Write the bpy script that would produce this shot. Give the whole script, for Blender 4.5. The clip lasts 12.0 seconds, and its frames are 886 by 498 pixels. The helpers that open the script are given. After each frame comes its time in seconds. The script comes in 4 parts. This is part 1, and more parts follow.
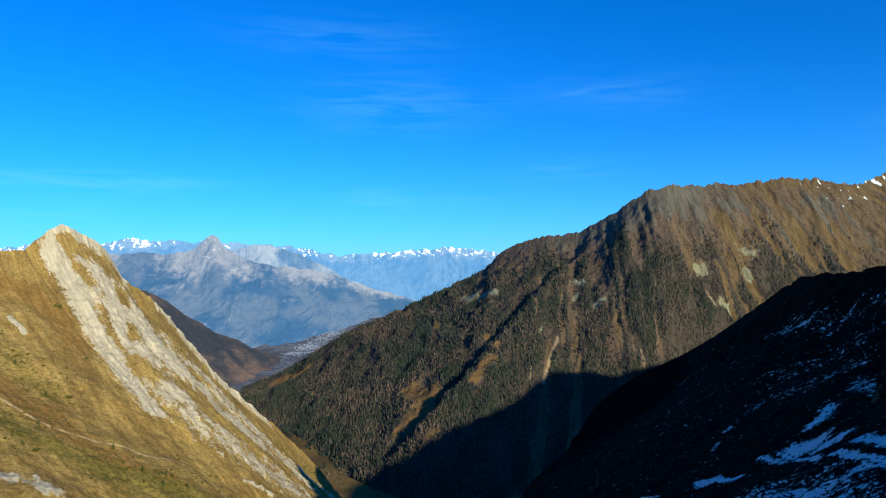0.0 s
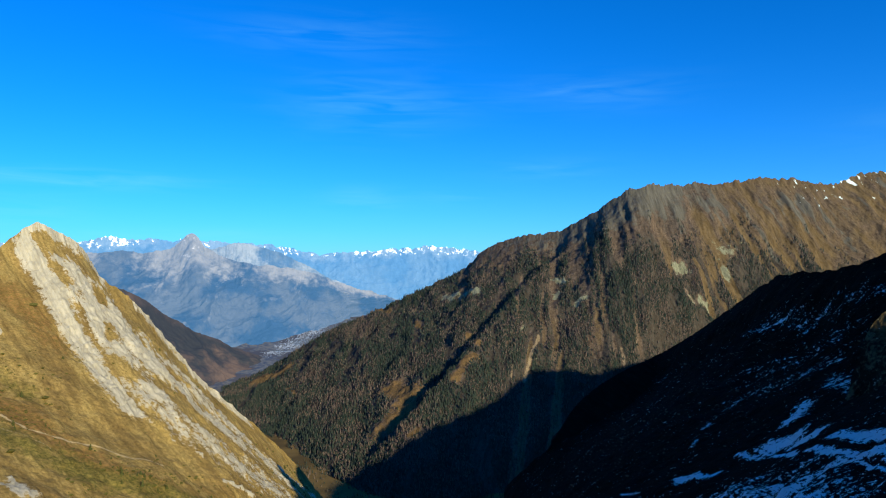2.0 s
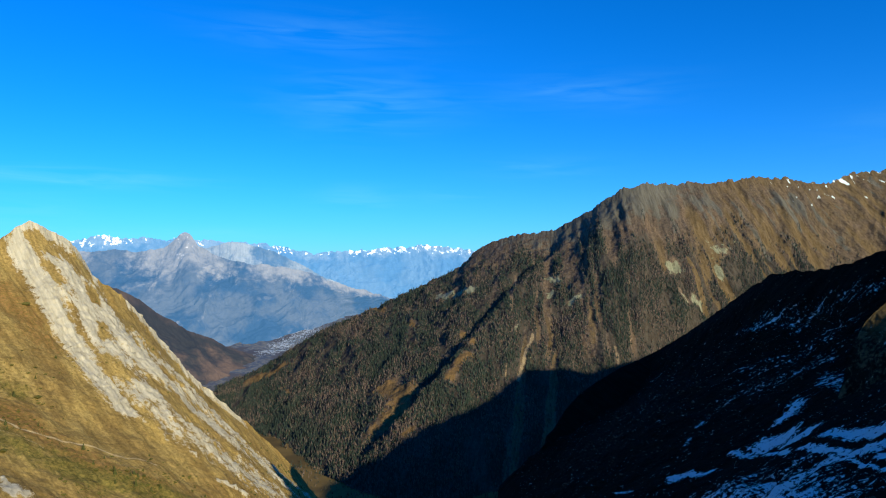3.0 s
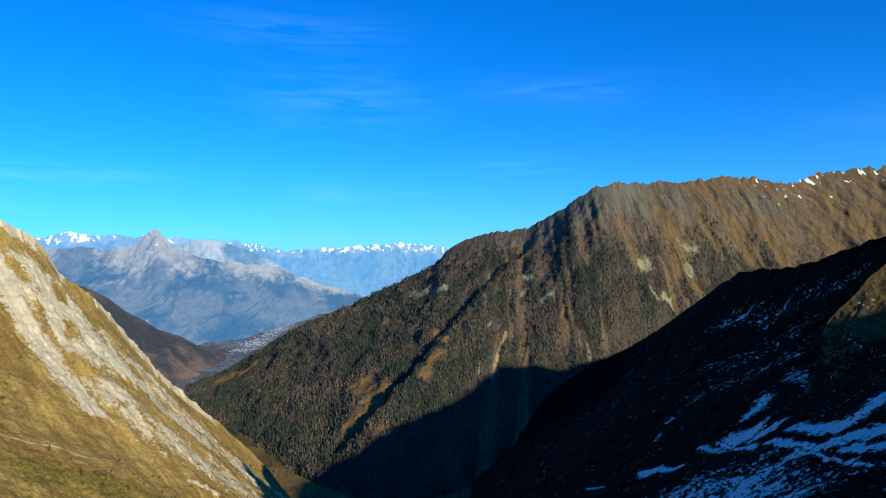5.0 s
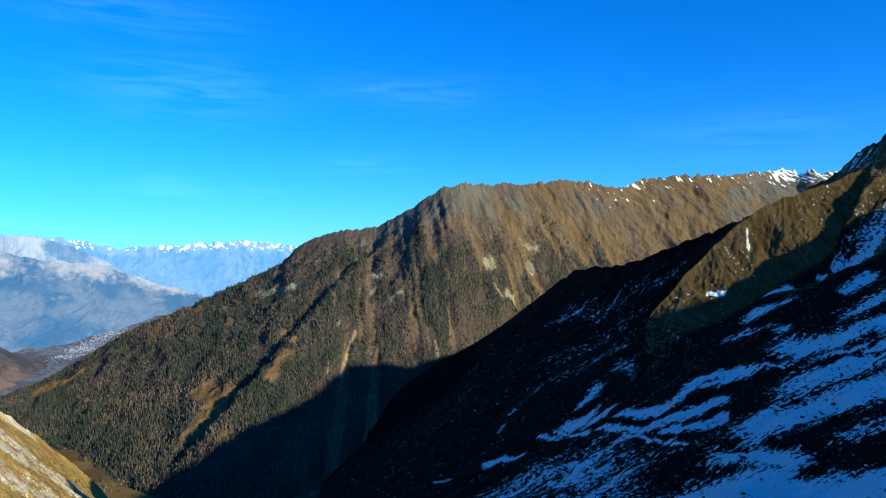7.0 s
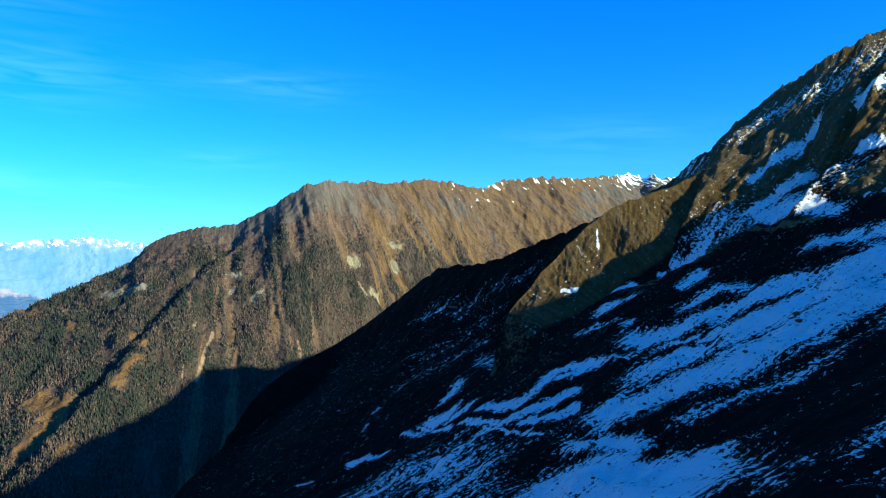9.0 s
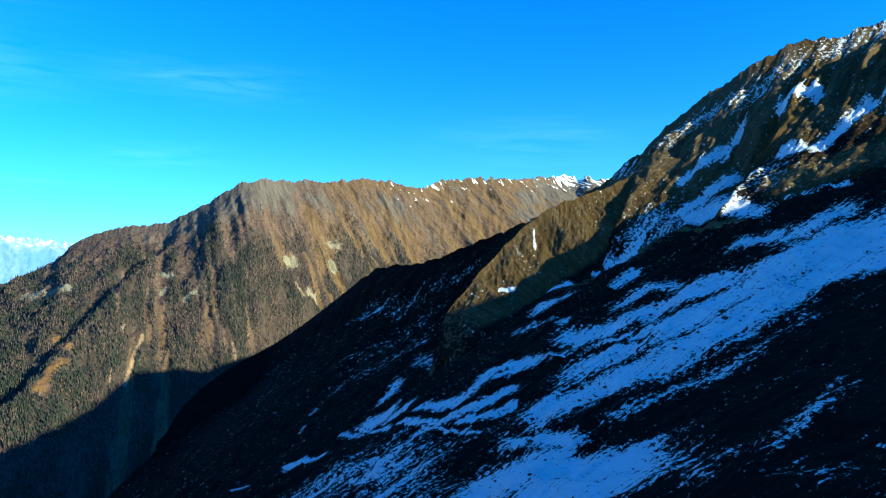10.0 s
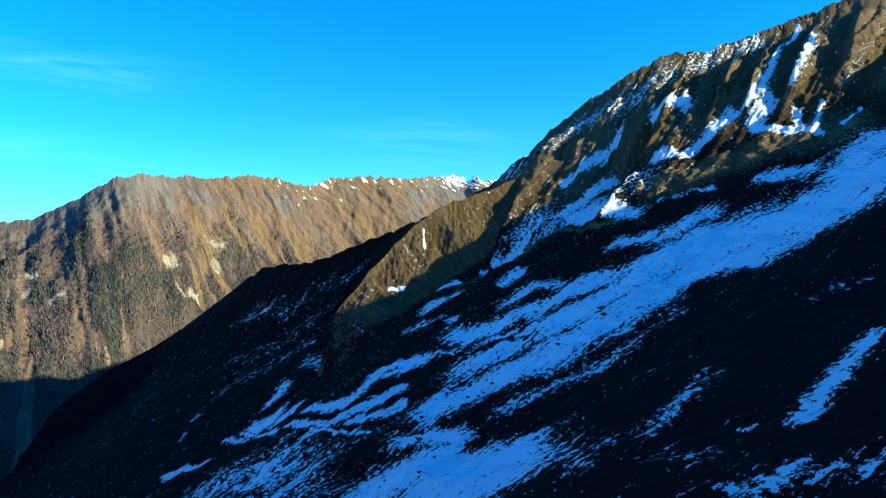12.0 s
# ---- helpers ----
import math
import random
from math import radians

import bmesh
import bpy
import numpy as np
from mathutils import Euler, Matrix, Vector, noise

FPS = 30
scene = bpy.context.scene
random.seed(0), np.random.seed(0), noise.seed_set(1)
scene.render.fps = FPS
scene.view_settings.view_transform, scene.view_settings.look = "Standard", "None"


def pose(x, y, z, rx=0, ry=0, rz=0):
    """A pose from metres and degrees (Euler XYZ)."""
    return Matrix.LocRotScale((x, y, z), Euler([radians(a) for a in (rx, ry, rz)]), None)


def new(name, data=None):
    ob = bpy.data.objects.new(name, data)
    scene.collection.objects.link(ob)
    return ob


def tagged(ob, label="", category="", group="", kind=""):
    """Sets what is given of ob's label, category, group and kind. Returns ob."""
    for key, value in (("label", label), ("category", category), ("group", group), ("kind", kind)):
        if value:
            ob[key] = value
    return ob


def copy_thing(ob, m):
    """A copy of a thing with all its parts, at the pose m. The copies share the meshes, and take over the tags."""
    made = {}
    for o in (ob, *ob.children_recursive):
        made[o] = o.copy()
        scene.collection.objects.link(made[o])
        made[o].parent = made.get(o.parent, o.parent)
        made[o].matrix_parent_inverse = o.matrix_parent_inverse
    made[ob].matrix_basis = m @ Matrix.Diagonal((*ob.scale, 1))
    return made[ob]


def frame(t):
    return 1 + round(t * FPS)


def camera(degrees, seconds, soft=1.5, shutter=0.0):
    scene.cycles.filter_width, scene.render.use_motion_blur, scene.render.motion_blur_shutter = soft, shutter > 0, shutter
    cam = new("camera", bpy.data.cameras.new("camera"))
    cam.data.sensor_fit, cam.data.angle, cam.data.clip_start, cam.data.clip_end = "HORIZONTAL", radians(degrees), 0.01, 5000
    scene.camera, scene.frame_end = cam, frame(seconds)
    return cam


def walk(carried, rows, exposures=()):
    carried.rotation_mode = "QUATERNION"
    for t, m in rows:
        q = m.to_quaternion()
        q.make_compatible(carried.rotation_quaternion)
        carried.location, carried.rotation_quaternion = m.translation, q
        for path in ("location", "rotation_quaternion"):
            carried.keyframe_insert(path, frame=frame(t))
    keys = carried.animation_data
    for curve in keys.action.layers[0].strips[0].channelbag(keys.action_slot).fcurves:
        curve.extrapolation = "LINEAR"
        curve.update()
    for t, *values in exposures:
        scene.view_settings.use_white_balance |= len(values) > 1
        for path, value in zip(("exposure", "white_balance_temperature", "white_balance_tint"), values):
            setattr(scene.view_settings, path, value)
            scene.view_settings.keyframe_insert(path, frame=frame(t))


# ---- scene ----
# ---------------------------------------------------------------- camera
EYE = 500.0  # metres above the floor of the main valley
cam = camera(64.6, 12.0, 1.15)
ROWS = [  # seconds, yaw, pitch, roll: the camera turns where it stands
    (0.0, 0.0, 1.4, 0.0),
    (0.5, -0.44, 1.37, -0.01),
    (1.0, -0.84, 1.34, -0.01),
    (1.5, -1.2, 1.31, 0.04),
    (2.0, -1.51, 1.29, 0.01),
    (2.5, -1.82, 1.25, 0.01),
    (4.5, -2.81, 1.08, 0.03),
    (5.0, -4.13, 1.03, 0.06),
    (5.5, -7.09, 1.02, 0.07),
    (6.0, -10.19, 0.97, 0.03),
    (6.5, -13.37, 0.95, 0.05),
    (7.0, -16.37, 0.92, 0.07),
    (9.0, -27.43, 0.81, 0.04),
    (9.5, -30.02, 0.8, 0.03),
    (10.0, -32.44, 0.79, 0.02),
    (10.5, -34.83, 0.78, 0.04),
    (11.0, -37.05, 0.77, 0.04),
    (11.5, -39.3, 0.74, 0.0),
    (12.0, -41.42, 0.73, 0.0),
]
walk(cam, [(t, pose(0, 0, EYE, 90 + pitch, 0, yaw) @ pose(0, 0, 0, 0, 0, roll)) for t, yaw, pitch, roll in ROWS],
     [(0.0, 0.08), (4.5, 0.13), (6.5, 0.35), (9.5, 0.92), (12.0, 1.30)])

# ---------------------------------------------------------------- world and sun
SUN_BEARING, SUN_HEIGHT = 145.0, 20.5  # degrees, clockwise from the first view
world = bpy.data.worlds.new("sky")
scene.world = world
world.use_nodes = True


CIRRUS = [  # bearing, height, half width, half height in degrees, strength
    (-4.3, 12.9, 6.5, 2.2, 0.20), (13.2, 13.5, 7.0, 1.4, 0.13), (9.9, 7.8, 5.0, 0.9, 0.12), (-5.2, 5.2, 3.0, 1.0, 0.22), (-27.5, 6.2, 10.0, 0.7, 0.30),
    (-8.0, 18.0, 8.0, 1.5, 0.12), (-31.0, 3.8, 6.0, 1.2, 0.15), (-20.0, 2.3, 9.0, 0.5, 0.15), (40.0, 9.5, 8.0, 2.0, 0.08), (2.0, 5.5, 4.0, 0.7, 0.10)]


def build_sky():
    nt = world.node_tree
    nt.nodes.clear()
    link = nt.links.new

    def math_node(op, *args):
        n = nt.nodes.new("ShaderNodeMath")
        n.operation = op
        for k, v in enumerate(args):
            if isinstance(v, (int, float)):
                n.inputs[k].default_value = v
            else:
                link(v, n.inputs[k])
        return n.outputs[0]

    out = nt.nodes.new("ShaderNodeOutputWorld")
    bg = nt.nodes.new("ShaderNodeBackground")
    sky = nt.nodes.new("ShaderNodeTexSky")
    sky.sky_type = "NISHITA"
    sky.sun_disc = False
    sky.sun_elevation = radians(SUN_HEIGHT)
    sky.sun_rotation = radians(SUN_BEARING)
    sky.altitude = 2000
    sky.air_density, sky.dust_density, sky.ozone_density = 1.0, 0.3, 2.0
    tint = nt.nodes.new("ShaderNodeMix")
    tint.data_type, tint.blend_type = "RGBA", "MULTIPLY"
    tint.inputs["Factor"].default_value = 1.0
    tint.inputs["B"].default_value = SKY_TINT
    link(sky.outputs["Color"], tint.inputs["A"])
    # thin streaks of high cloud
    coord = nt.nodes.new("ShaderNodeTexCoord")
    xyz = nt.nodes.new("ShaderNodeSeparateXYZ")
    link(coord.outputs["Generated"], xyz.inputs[0])
    az = math_node("MULTIPLY", math_node("ARCTAN2", xyz.outputs[0], xyz.outputs[1]), 57.2958)
    el = math_node("MULTIPLY", math_node("ARCSINE", xyz.outputs[2]), 57.2958)
    total = 0.0
    for ca, ce, wa, we, k in CIRRUS:
        u = math_node("DIVIDE", math_node("SUBTRACT", az, ca), wa)
        v = math_node("DIVIDE", math_node("SUBTRACT", el, ce), we)
        fall = math_node("EXPONENT", math_node("MULTIPLY", math_node("ADD", math_node("MULTIPLY", u, u), math_node("MULTIPLY", v, v)), -1.2))
        total = math_node("ADD", math_node("MULTIPLY", fall, k), total)
    place = nt.nodes.new("ShaderNodeCombineXYZ")
    link(math_node("ADD", math_node("MULTIPLY", az, 0.10), math_node("MULTIPLY", el, 0.12)), place.inputs[0])
    link(math_node("MULTIPLY", el, 0.9), place.inputs[1])
    wisp = nt.nodes.new("ShaderNodeTexNoise")
    wisp.inputs["Scale"].default_value, wisp.inputs["Detail"].default_value, wisp.inputs["Distortion"].default_value = 1.4, 7, 0.6
    link(place.outputs[0], wisp.inputs["Vector"])
    wisps = math_node("MULTIPLY", math_node("MAXIMUM", math_node("SUBTRACT", wisp.outputs["Fac"], 0.36), 0.0), 2.6)
    cover = math_node("MINIMUM", math_node("MULTIPLY", total, wisps), 0.6)
    cloud = nt.nodes.new("ShaderNodeMix")
    cloud.data_type = "RGBA"
    cloud.inputs["B"].default_value = (3.4, 8.4, 10.2, 1)
    link(cover, cloud.inputs["Factor"])
    # pale air low over the horizon
    haze = nt.nodes.new("ShaderNodeMix")
    haze.data_type = "RGBA"
    haze.inputs["B"].default_value = (4.6, 6.7, 8.2, 1)
    link(math_node("MULTIPLY", math_node("EXPONENT", math_node("DIVIDE", math_node("MAXIMUM", el, 0.0), -3.6)), 0.55), haze.inputs["Factor"])
    link(tint.outputs["Result"], haze.inputs["A"])
    link(haze.outputs["Result"], cloud.inputs["A"])
    link(cloud.outputs["Result"], bg.inputs["Color"])
    bg.inputs["Strength"].default_value = 0.1
    link(bg.outputs["Background"], out.inputs["Surface"])


SKY_TINT = (0.004, 0.80, 1.85, 1)
build_sky()
sun = new("sun", bpy.data.lights.new("sun", "SUN"))
sun.data.energy, sun.data.angle, sun.data.color = 5.5, radians(0.5), (1.0, 0.88, 0.62)
b, h = radians(SUN_BEARING), radians(SUN_HEIGHT)
TO_SUN = Vector((math.sin(b) * math.cos(h), math.cos(b) * math.cos(h), math.sin(h)))
sun.matrix_world = Matrix.Translation((0, 0, 900)) @ TO_SUN.to_track_quat("Z", "Y").to_matrix().to_4x4()


# ---------------------------------------------------------------- noise and surfaces
def grad(ix, iy, seed):
    n = (ix.astype(np.int64) * 374761393 + iy.astype(np.int64) * 668265263 + seed * 974634777) & 0x7FFFFFFF
    n = ((n ^ (n >> 13)) * 1274126177) & 0x7FFFFFFF
    n = n ^ (n >> 16)
    return (n & 0xFFFF).astype(np.float32) * np.float32(2 * math.pi / 65536)


def perlin(x, y, seed=0):
    x, y = np.asarray(x, np.float32), np.asarray(y, np.float32)
    ix, iy = np.floor(x), np.floor(y)
    fx, fy = x - ix, y - iy
    ux, uy = fx * fx * fx * (fx * (fx * 6 - 15) + 10), fy * fy * fy * (fy * (fy * 6 - 15) + 10)
    v = []
    for dy in (0, 1):
        for dx in (0, 1):
            a = grad(ix + dx, iy + dy, seed)
            v.append(np.cos(a) * (fx - dx) + np.sin(a) * (fy - dy))
    return 1.4 * ((v[0] * (1 - ux) + v[1] * ux) * (1 - uy) + (v[2] * (1 - ux) + v[3] * ux) * uy)


def fbm(x, y, octaves=5, seed=0, gain=0.5):
    total, amp = 0, 1.0
    for k in range(octaves):
        total = total + amp * perlin(x * 2.03 ** k + 17.3 * k, y * 2.03 ** k - 9.1 * k, seed + k)
        amp *= gain
    return total


def ridged(x, y, octaves=4, seed=0, gain=0.5):
    """Sharp crests: 1 on a crest, falling towards 0."""
    total, amp, top = 0, 1.0, 0.0
    for k in range(octaves):
        total = total + amp * (1 - np.abs(perlin(x * 2.1 ** k + 31.7 * k, y * 2.1 ** k + 5.3 * k, seed + k)))
        top += amp
        amp *= gain
    return total / top


def step(a, b, x):
    k = np.clip((x - a) / (b - a), 0, 1)
    return k * k * (3 - 2 * k)


def line(points, n, seen=None):
    """n points along a smooth line through the given ones, evenly spaced in plan; seen: (share of the line, share of the points) for a finer first part."""
    p = np.array(points, float)
    q = np.vstack([2 * p[0] - p[1], p, 2 * p[-1] - p[-2]])
    fine = []
    for i in range(len(p) - 1):
        t = np.linspace(0, 1, 40, endpoint=False)[:, None]
        a, b, c, d = q[i:i + 4]
        fine.append(0.5 * (2 * b + (c - a) * t + (2 * a - 5 * b + 4 * c - d) * t ** 2 + (3 * b - a - 3 * c + d) * t ** 3))
    fine = np.vstack(fine + [p[-1:]])
    run = np.concatenate([[0], np.cumsum(np.hypot(*np.diff(fine[:, :2], axis=0).T))])
    at = np.linspace(0, 1, n)
    if seen:
        at = np.interp(at, [0, seen[1], 1], [0, seen[0], 1])
    at *= run[-1]
    return np.stack([np.interp(at, run, fine[:, k]) for k in range(3)], 1)


def grid_normals(p):
    n = np.cross(np.gradient(p, axis=0), np.gradient(p, axis=1))
    n /= np.linalg.norm(n, axis=2, keepdims=True) + 1e-9
    n[n[..., 2] < 0] *= -1
    return n


def sheet(name, grids, masks, material, parent=None):
    """One mesh from a list of point grids, with float masks on its points."""
    verts, faces, start = [], [], 0
    for p in grids:
        a, b = p.shape[:2]
        i = np.arange(a * b).reshape(a, b) + start
        quad = np.stack([i[:-1, :-1], i[1:, :-1], i[1:, 1:], i[:-1, 1:]], -1).reshape(-1, 4)
        u, v = p[-1, 0] - p[0, 0], p[0, -1] - p[0, 0]
        if np.cross(u, v)[2] < 0:
            quad = quad[:, ::-1]
        verts.append(p.reshape(-1, 3))
        faces.append(quad)
        start += a * b
    verts, faces = np.vstack(verts).astype(np.float32), np.vstack(faces).astype(np.int32)
    me = bpy.data.meshes.new(name)
    me.vertices.add(len(verts))
    me.vertices.foreach_set("co", verts.ravel())
    me.loops.add(faces.size)
    me.loops.foreach_set("vertex_index", faces.ravel())
    me.polygons.add(len(faces))
    me.polygons.foreach_set("loop_start", np.arange(0, faces.size, 4, dtype=np.int32))
    me.polygons.foreach_set("use_smooth", np.ones(len(faces), bool))
    me.update(calc_edges=True)
    for key, parts in masks.items():
        at = me.attributes.new(key, "FLOAT", "POINT")
        at.data.foreach_set("value", np.concatenate([np.asarray(m, np.float32).ravel() for m in parts]))
    me.materials.append(material)
    ob = new(name, me)
    if parent:
        ob.parent = parent
    return ob


def mountain(name, pieces, masks, material):
    """A mountain of several named sheets: pieces are (name, grid, its number in the masks, first row, last row); rows run from the crest to the foot."""
    thing = new(name)
    for piece, grid, k, a, b in pieces:
        sheet(piece, [grid[:, a:b]], {key: [m[k][:, a:b]] for key, m in masks.items()}, material, thing)
    return thing


def face(crest, foot, ns, nt, power=1.0, dense=1.0, seen=None, seen_foot=None):
    """Points of a mountain side from its crest line down to its foot line; power < 1 is steep at the top."""
    c, f = line(crest, ns, seen), line(foot, ns, seen_foot or seen)
    t = np.linspace(0, 1, nt) ** dense
    p = c[:, None] + (f - c)[:, None] * t[None, :, None]
    p[..., 2] = c[:, None, 2] + (f - c)[:, None, 2] * (t[None] ** power)
    s = np.concatenate([[0], np.cumsum(np.hypot(*np.diff(c[:, :2], axis=0).T))])
    return p, np.repeat(s[:, None], nt, 1), np.repeat(t[None], ns, 0)


# ---------------------------------------------------------------- materials
class Nodes:
    """Short names for building a material's nodes."""

    def __init__(self, name, rough=0.95, gloss=0.03):
        self.m = bpy.data.materials.new(name)
        self.m.use_nodes = True
        self.nt = self.m.node_tree
        self.bsdf = self.nt.nodes["Principled BSDF"]
        self.bsdf.inputs["Roughness"].default_value = rough
        self.bsdf.inputs["Specular IOR Level"].default_value = gloss
        self.pos = self.nt.nodes.new("ShaderNodeTexCoord").outputs["Object"]

    def put(self, socket, v):
        if hasattr(v, "is_linked"):
            self.nt.links.new(v, socket)
        elif isinstance(v, tuple) and len(v) == 3 and socket.type == "RGBA":
            socket.default_value = (*v, 1)
        else:
            socket.default_value = v

    def math(self, op, *args, clamp=False):
        n = self.nt.nodes.new("ShaderNodeMath")
        n.operation, n.use_clamp = op, clamp
        for k, v in enumerate(args):
            self.put(n.inputs[k], v)
        return n.outputs[0]

    def attr(self, name):
        n = self.nt.nodes.new("ShaderNodeAttribute")
        n.attribute_name = name
        return n.outputs["Fac"]

    def noise(self, vec, scale, detail=5, rough=0.55, twist=0.0):
        n = self.nt.nodes.new("ShaderNodeTexNoise")
        self.put(n.inputs["Vector"], vec)
        for key, v in (("Scale", scale), ("Detail", detail), ("Roughness", rough), ("Distortion", twist)):
            n.inputs[key].default_value = v
        return n.outputs["Fac"]

    def vec(self, x, y, z=0.0):
        n = self.nt.nodes.new("ShaderNodeCombineXYZ")
        for k, v in enumerate((x, y, z)):
            self.put(n.inputs[k], v)
        return n.outputs[0]

    def span(self, v, a, b, c=0.0, d=1.0):
        n = self.nt.nodes.new("ShaderNodeMapRange")
        n.interpolation_type = "SMOOTHSTEP"
        for k, w in enumerate((v, a, b, c, d)):
            self.put(n.inputs[k], w)
        return n.outputs[0]

    def mix(self, fac, a, b, how="MIX"):
        n = self.nt.nodes.new("ShaderNodeMix")
        n.data_type, n.blend_type = "RGBA", how
        self.put(n.inputs["Factor"], fac)
        self.put(n.inputs["A"], a)
        self.put(n.inputs["B"], b)
        return n.outputs["Result"]

    def bump(self, height, metres, strength=1.0):
        n = self.nt.nodes.new("ShaderNodeBump")
        n.inputs["Strength"].default_value, n.inputs["Distance"].default_value = strength, metres
        self.put(n.inputs["Height"], height)
        self.nt.links.new(n.outputs[0], self.bsdf.inputs["Normal"])

    def done(self, colour, haze_glow=None, power=1.0):
        self.put(self.bsdf.inputs["Base Color"], colour)
        # emission imitates haze over distant things, none of which is a lamp
        if haze_glow:
            self.bsdf.inputs["Emission Color"].default_value = (*haze_glow, 1)
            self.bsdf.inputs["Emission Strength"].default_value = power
        return self.m


def slope_material(name, pair, layers, fall=(30.0, 200.0), grain=5.0, bump=1.2, contrast=0.5, haze_glow=None):
    """Ground cover on a slope: two colours in streaks down the fall line, then layers (mask, colour, colour, spread, softness, stretch)."""
    n = Nodes(name)
    fs, ft = n.attr("fs"), n.attr("ft")
    streak = n.noise(n.vec(n.math("DIVIDE", fs, fall[0]), n.math("DIVIDE", ft, fall[1])), 1.0, 7, 0.6, 0.15)
    broad = n.noise(n.pos, 1 / (grain * 14), 6, 0.6)
    fine = n.noise(n.pos, 1 / grain, 6, 0.65)
    middle = n.noise(n.pos, 1 / (grain * 3.5), 9, 0.68)
    blend = n.math("ADD", n.math("MULTIPLY", streak, 0.6), n.math("MULTIPLY", broad, 0.4))
    colour = n.mix(n.span(blend, 0.36, 0.62), pair[0], pair[1])
    shade = n.span(fine, 0.25, 0.75, 1 - contrast, 1 + contrast)
    thin = n.noise(n.vec(n.math("DIVIDE", fs, fall[0] * 0.3), n.math("DIVIDE", ft, fall[1] * 0.3), 9.1), 1.0, 6, 0.7, 0.15)
    shade = n.math("MULTIPLY", shade, n.span(thin, 0.28, 0.72, 1 - 0.8 * contrast, 1 + 0.8 * contrast))
    for mask, c1, c2, spread, soft, stretch in layers:
        if mask == "snow":  # snow lies clean on top
            colour, shade = n.mix(1.0, colour, n.vec(shade, shade, shade), "MULTIPLY"), None
        if stretch:
            own = n.noise(n.vec(n.math("DIVIDE", fs, stretch[0]), n.math("DIVIDE", ft, stretch[1]), 3.7), 1.0, 8, 0.62, 0.15)
            own = n.math("ADD", n.math("MULTIPLY", own, 0.32), n.math("ADD", n.math("MULTIPLY", middle, 0.46), n.math("MULTIPLY", fine, 0.22)))
        else:
            own = n.math("ADD", n.math("MULTIPLY", broad, 0.35), n.math("MULTIPLY", middle, 0.65))
        edge = n.math("ADD", n.attr(mask), n.math("MULTIPLY", n.math("SUBTRACT", own, 0.5), spread))
        colour = n.mix(n.span(edge, 0.5 - soft, 0.5 + soft), colour, n.mix(n.span(fine, 0.3, 0.7), c1, c2))
    if shade:
        colour = n.mix(1.0, colour, n.vec(shade, shade, shade), "MULTIPLY")
    n.bump(n.math("ADD", fine, n.math("MULTIPLY", broad, 2.0)), bump)
    return n.done(colour, haze_glow)


SNOW = (0.70, 0.87, 0.84)
MEADOW = slope_material("dry_alpine_grass", ((0.345, 0.25, 0.078), (0.215, 0.145, 0.046)), [
    ("heath", (0.21, 0.155, 0.04), (0.25, 0.135, 0.045), 2.0, 0.25, None),
    ("green", (0.13, 0.12, 0.03), (0.21, 0.16, 0.04), 1.9, 0.25, None),
    ("path", (0.52, 0.42, 0.22), (0.42, 0.31, 0.14), 1.3, 0.2, None),
    ("rock", (0.57, 0.53, 0.38), (0.34, 0.31, 0.21), 2.6, 0.10, (3.5, 30.0))], (14.0, 90.0), 2.2, 0.8, 0.35)
WOODLAND = slope_material("autumn_slope", ((0.124, 0.091, 0.060), (0.080, 0.065, 0.050)), [
    ("tan", (0.160, 0.112, 0.050), (0.094, 0.071, 0.040), 1.6, 0.22, (30.0, 140.0)),
    ("forest", (0.080, 0.064, 0.046), (0.046, 0.045, 0.036), 0.7, 0.2, (30.0, 150.0)),
    ("rock", (0.145, 0.14, 0.108), (0.066, 0.064, 0.052), 1.5, 0.14, None),
    ("meadow", (0.185, 0.125, 0.05), (0.13, 0.080, 0.036), 2.2, 0.2, None),
    ("scar", (0.30, 0.24, 0.14), (0.20, 0.15, 0.085), 2.2, 0.16, (12.0, 90.0)),
    ("talus", (0.25, 0.26, 0.16), (0.17, 0.175, 0.11), 2.8, 0.12, None),
    ("snow", SNOW, SNOW, 1.3, 0.04, None)], (26.0, 240.0), 7.0, 3.0, 0.4)
# base is painted near-black for the ridge's shade; tan and rock lighten sunlit parts
SNOWSLOPE = slope_material("shade_toned_slope", ((0.018, 0.014, 0.009), (0.008, 0.007, 0.006)), [
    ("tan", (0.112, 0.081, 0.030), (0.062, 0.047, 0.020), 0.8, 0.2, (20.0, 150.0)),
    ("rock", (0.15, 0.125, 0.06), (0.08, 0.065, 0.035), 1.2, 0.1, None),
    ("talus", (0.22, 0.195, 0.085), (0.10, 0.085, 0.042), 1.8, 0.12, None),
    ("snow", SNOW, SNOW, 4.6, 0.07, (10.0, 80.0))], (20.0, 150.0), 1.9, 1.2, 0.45)


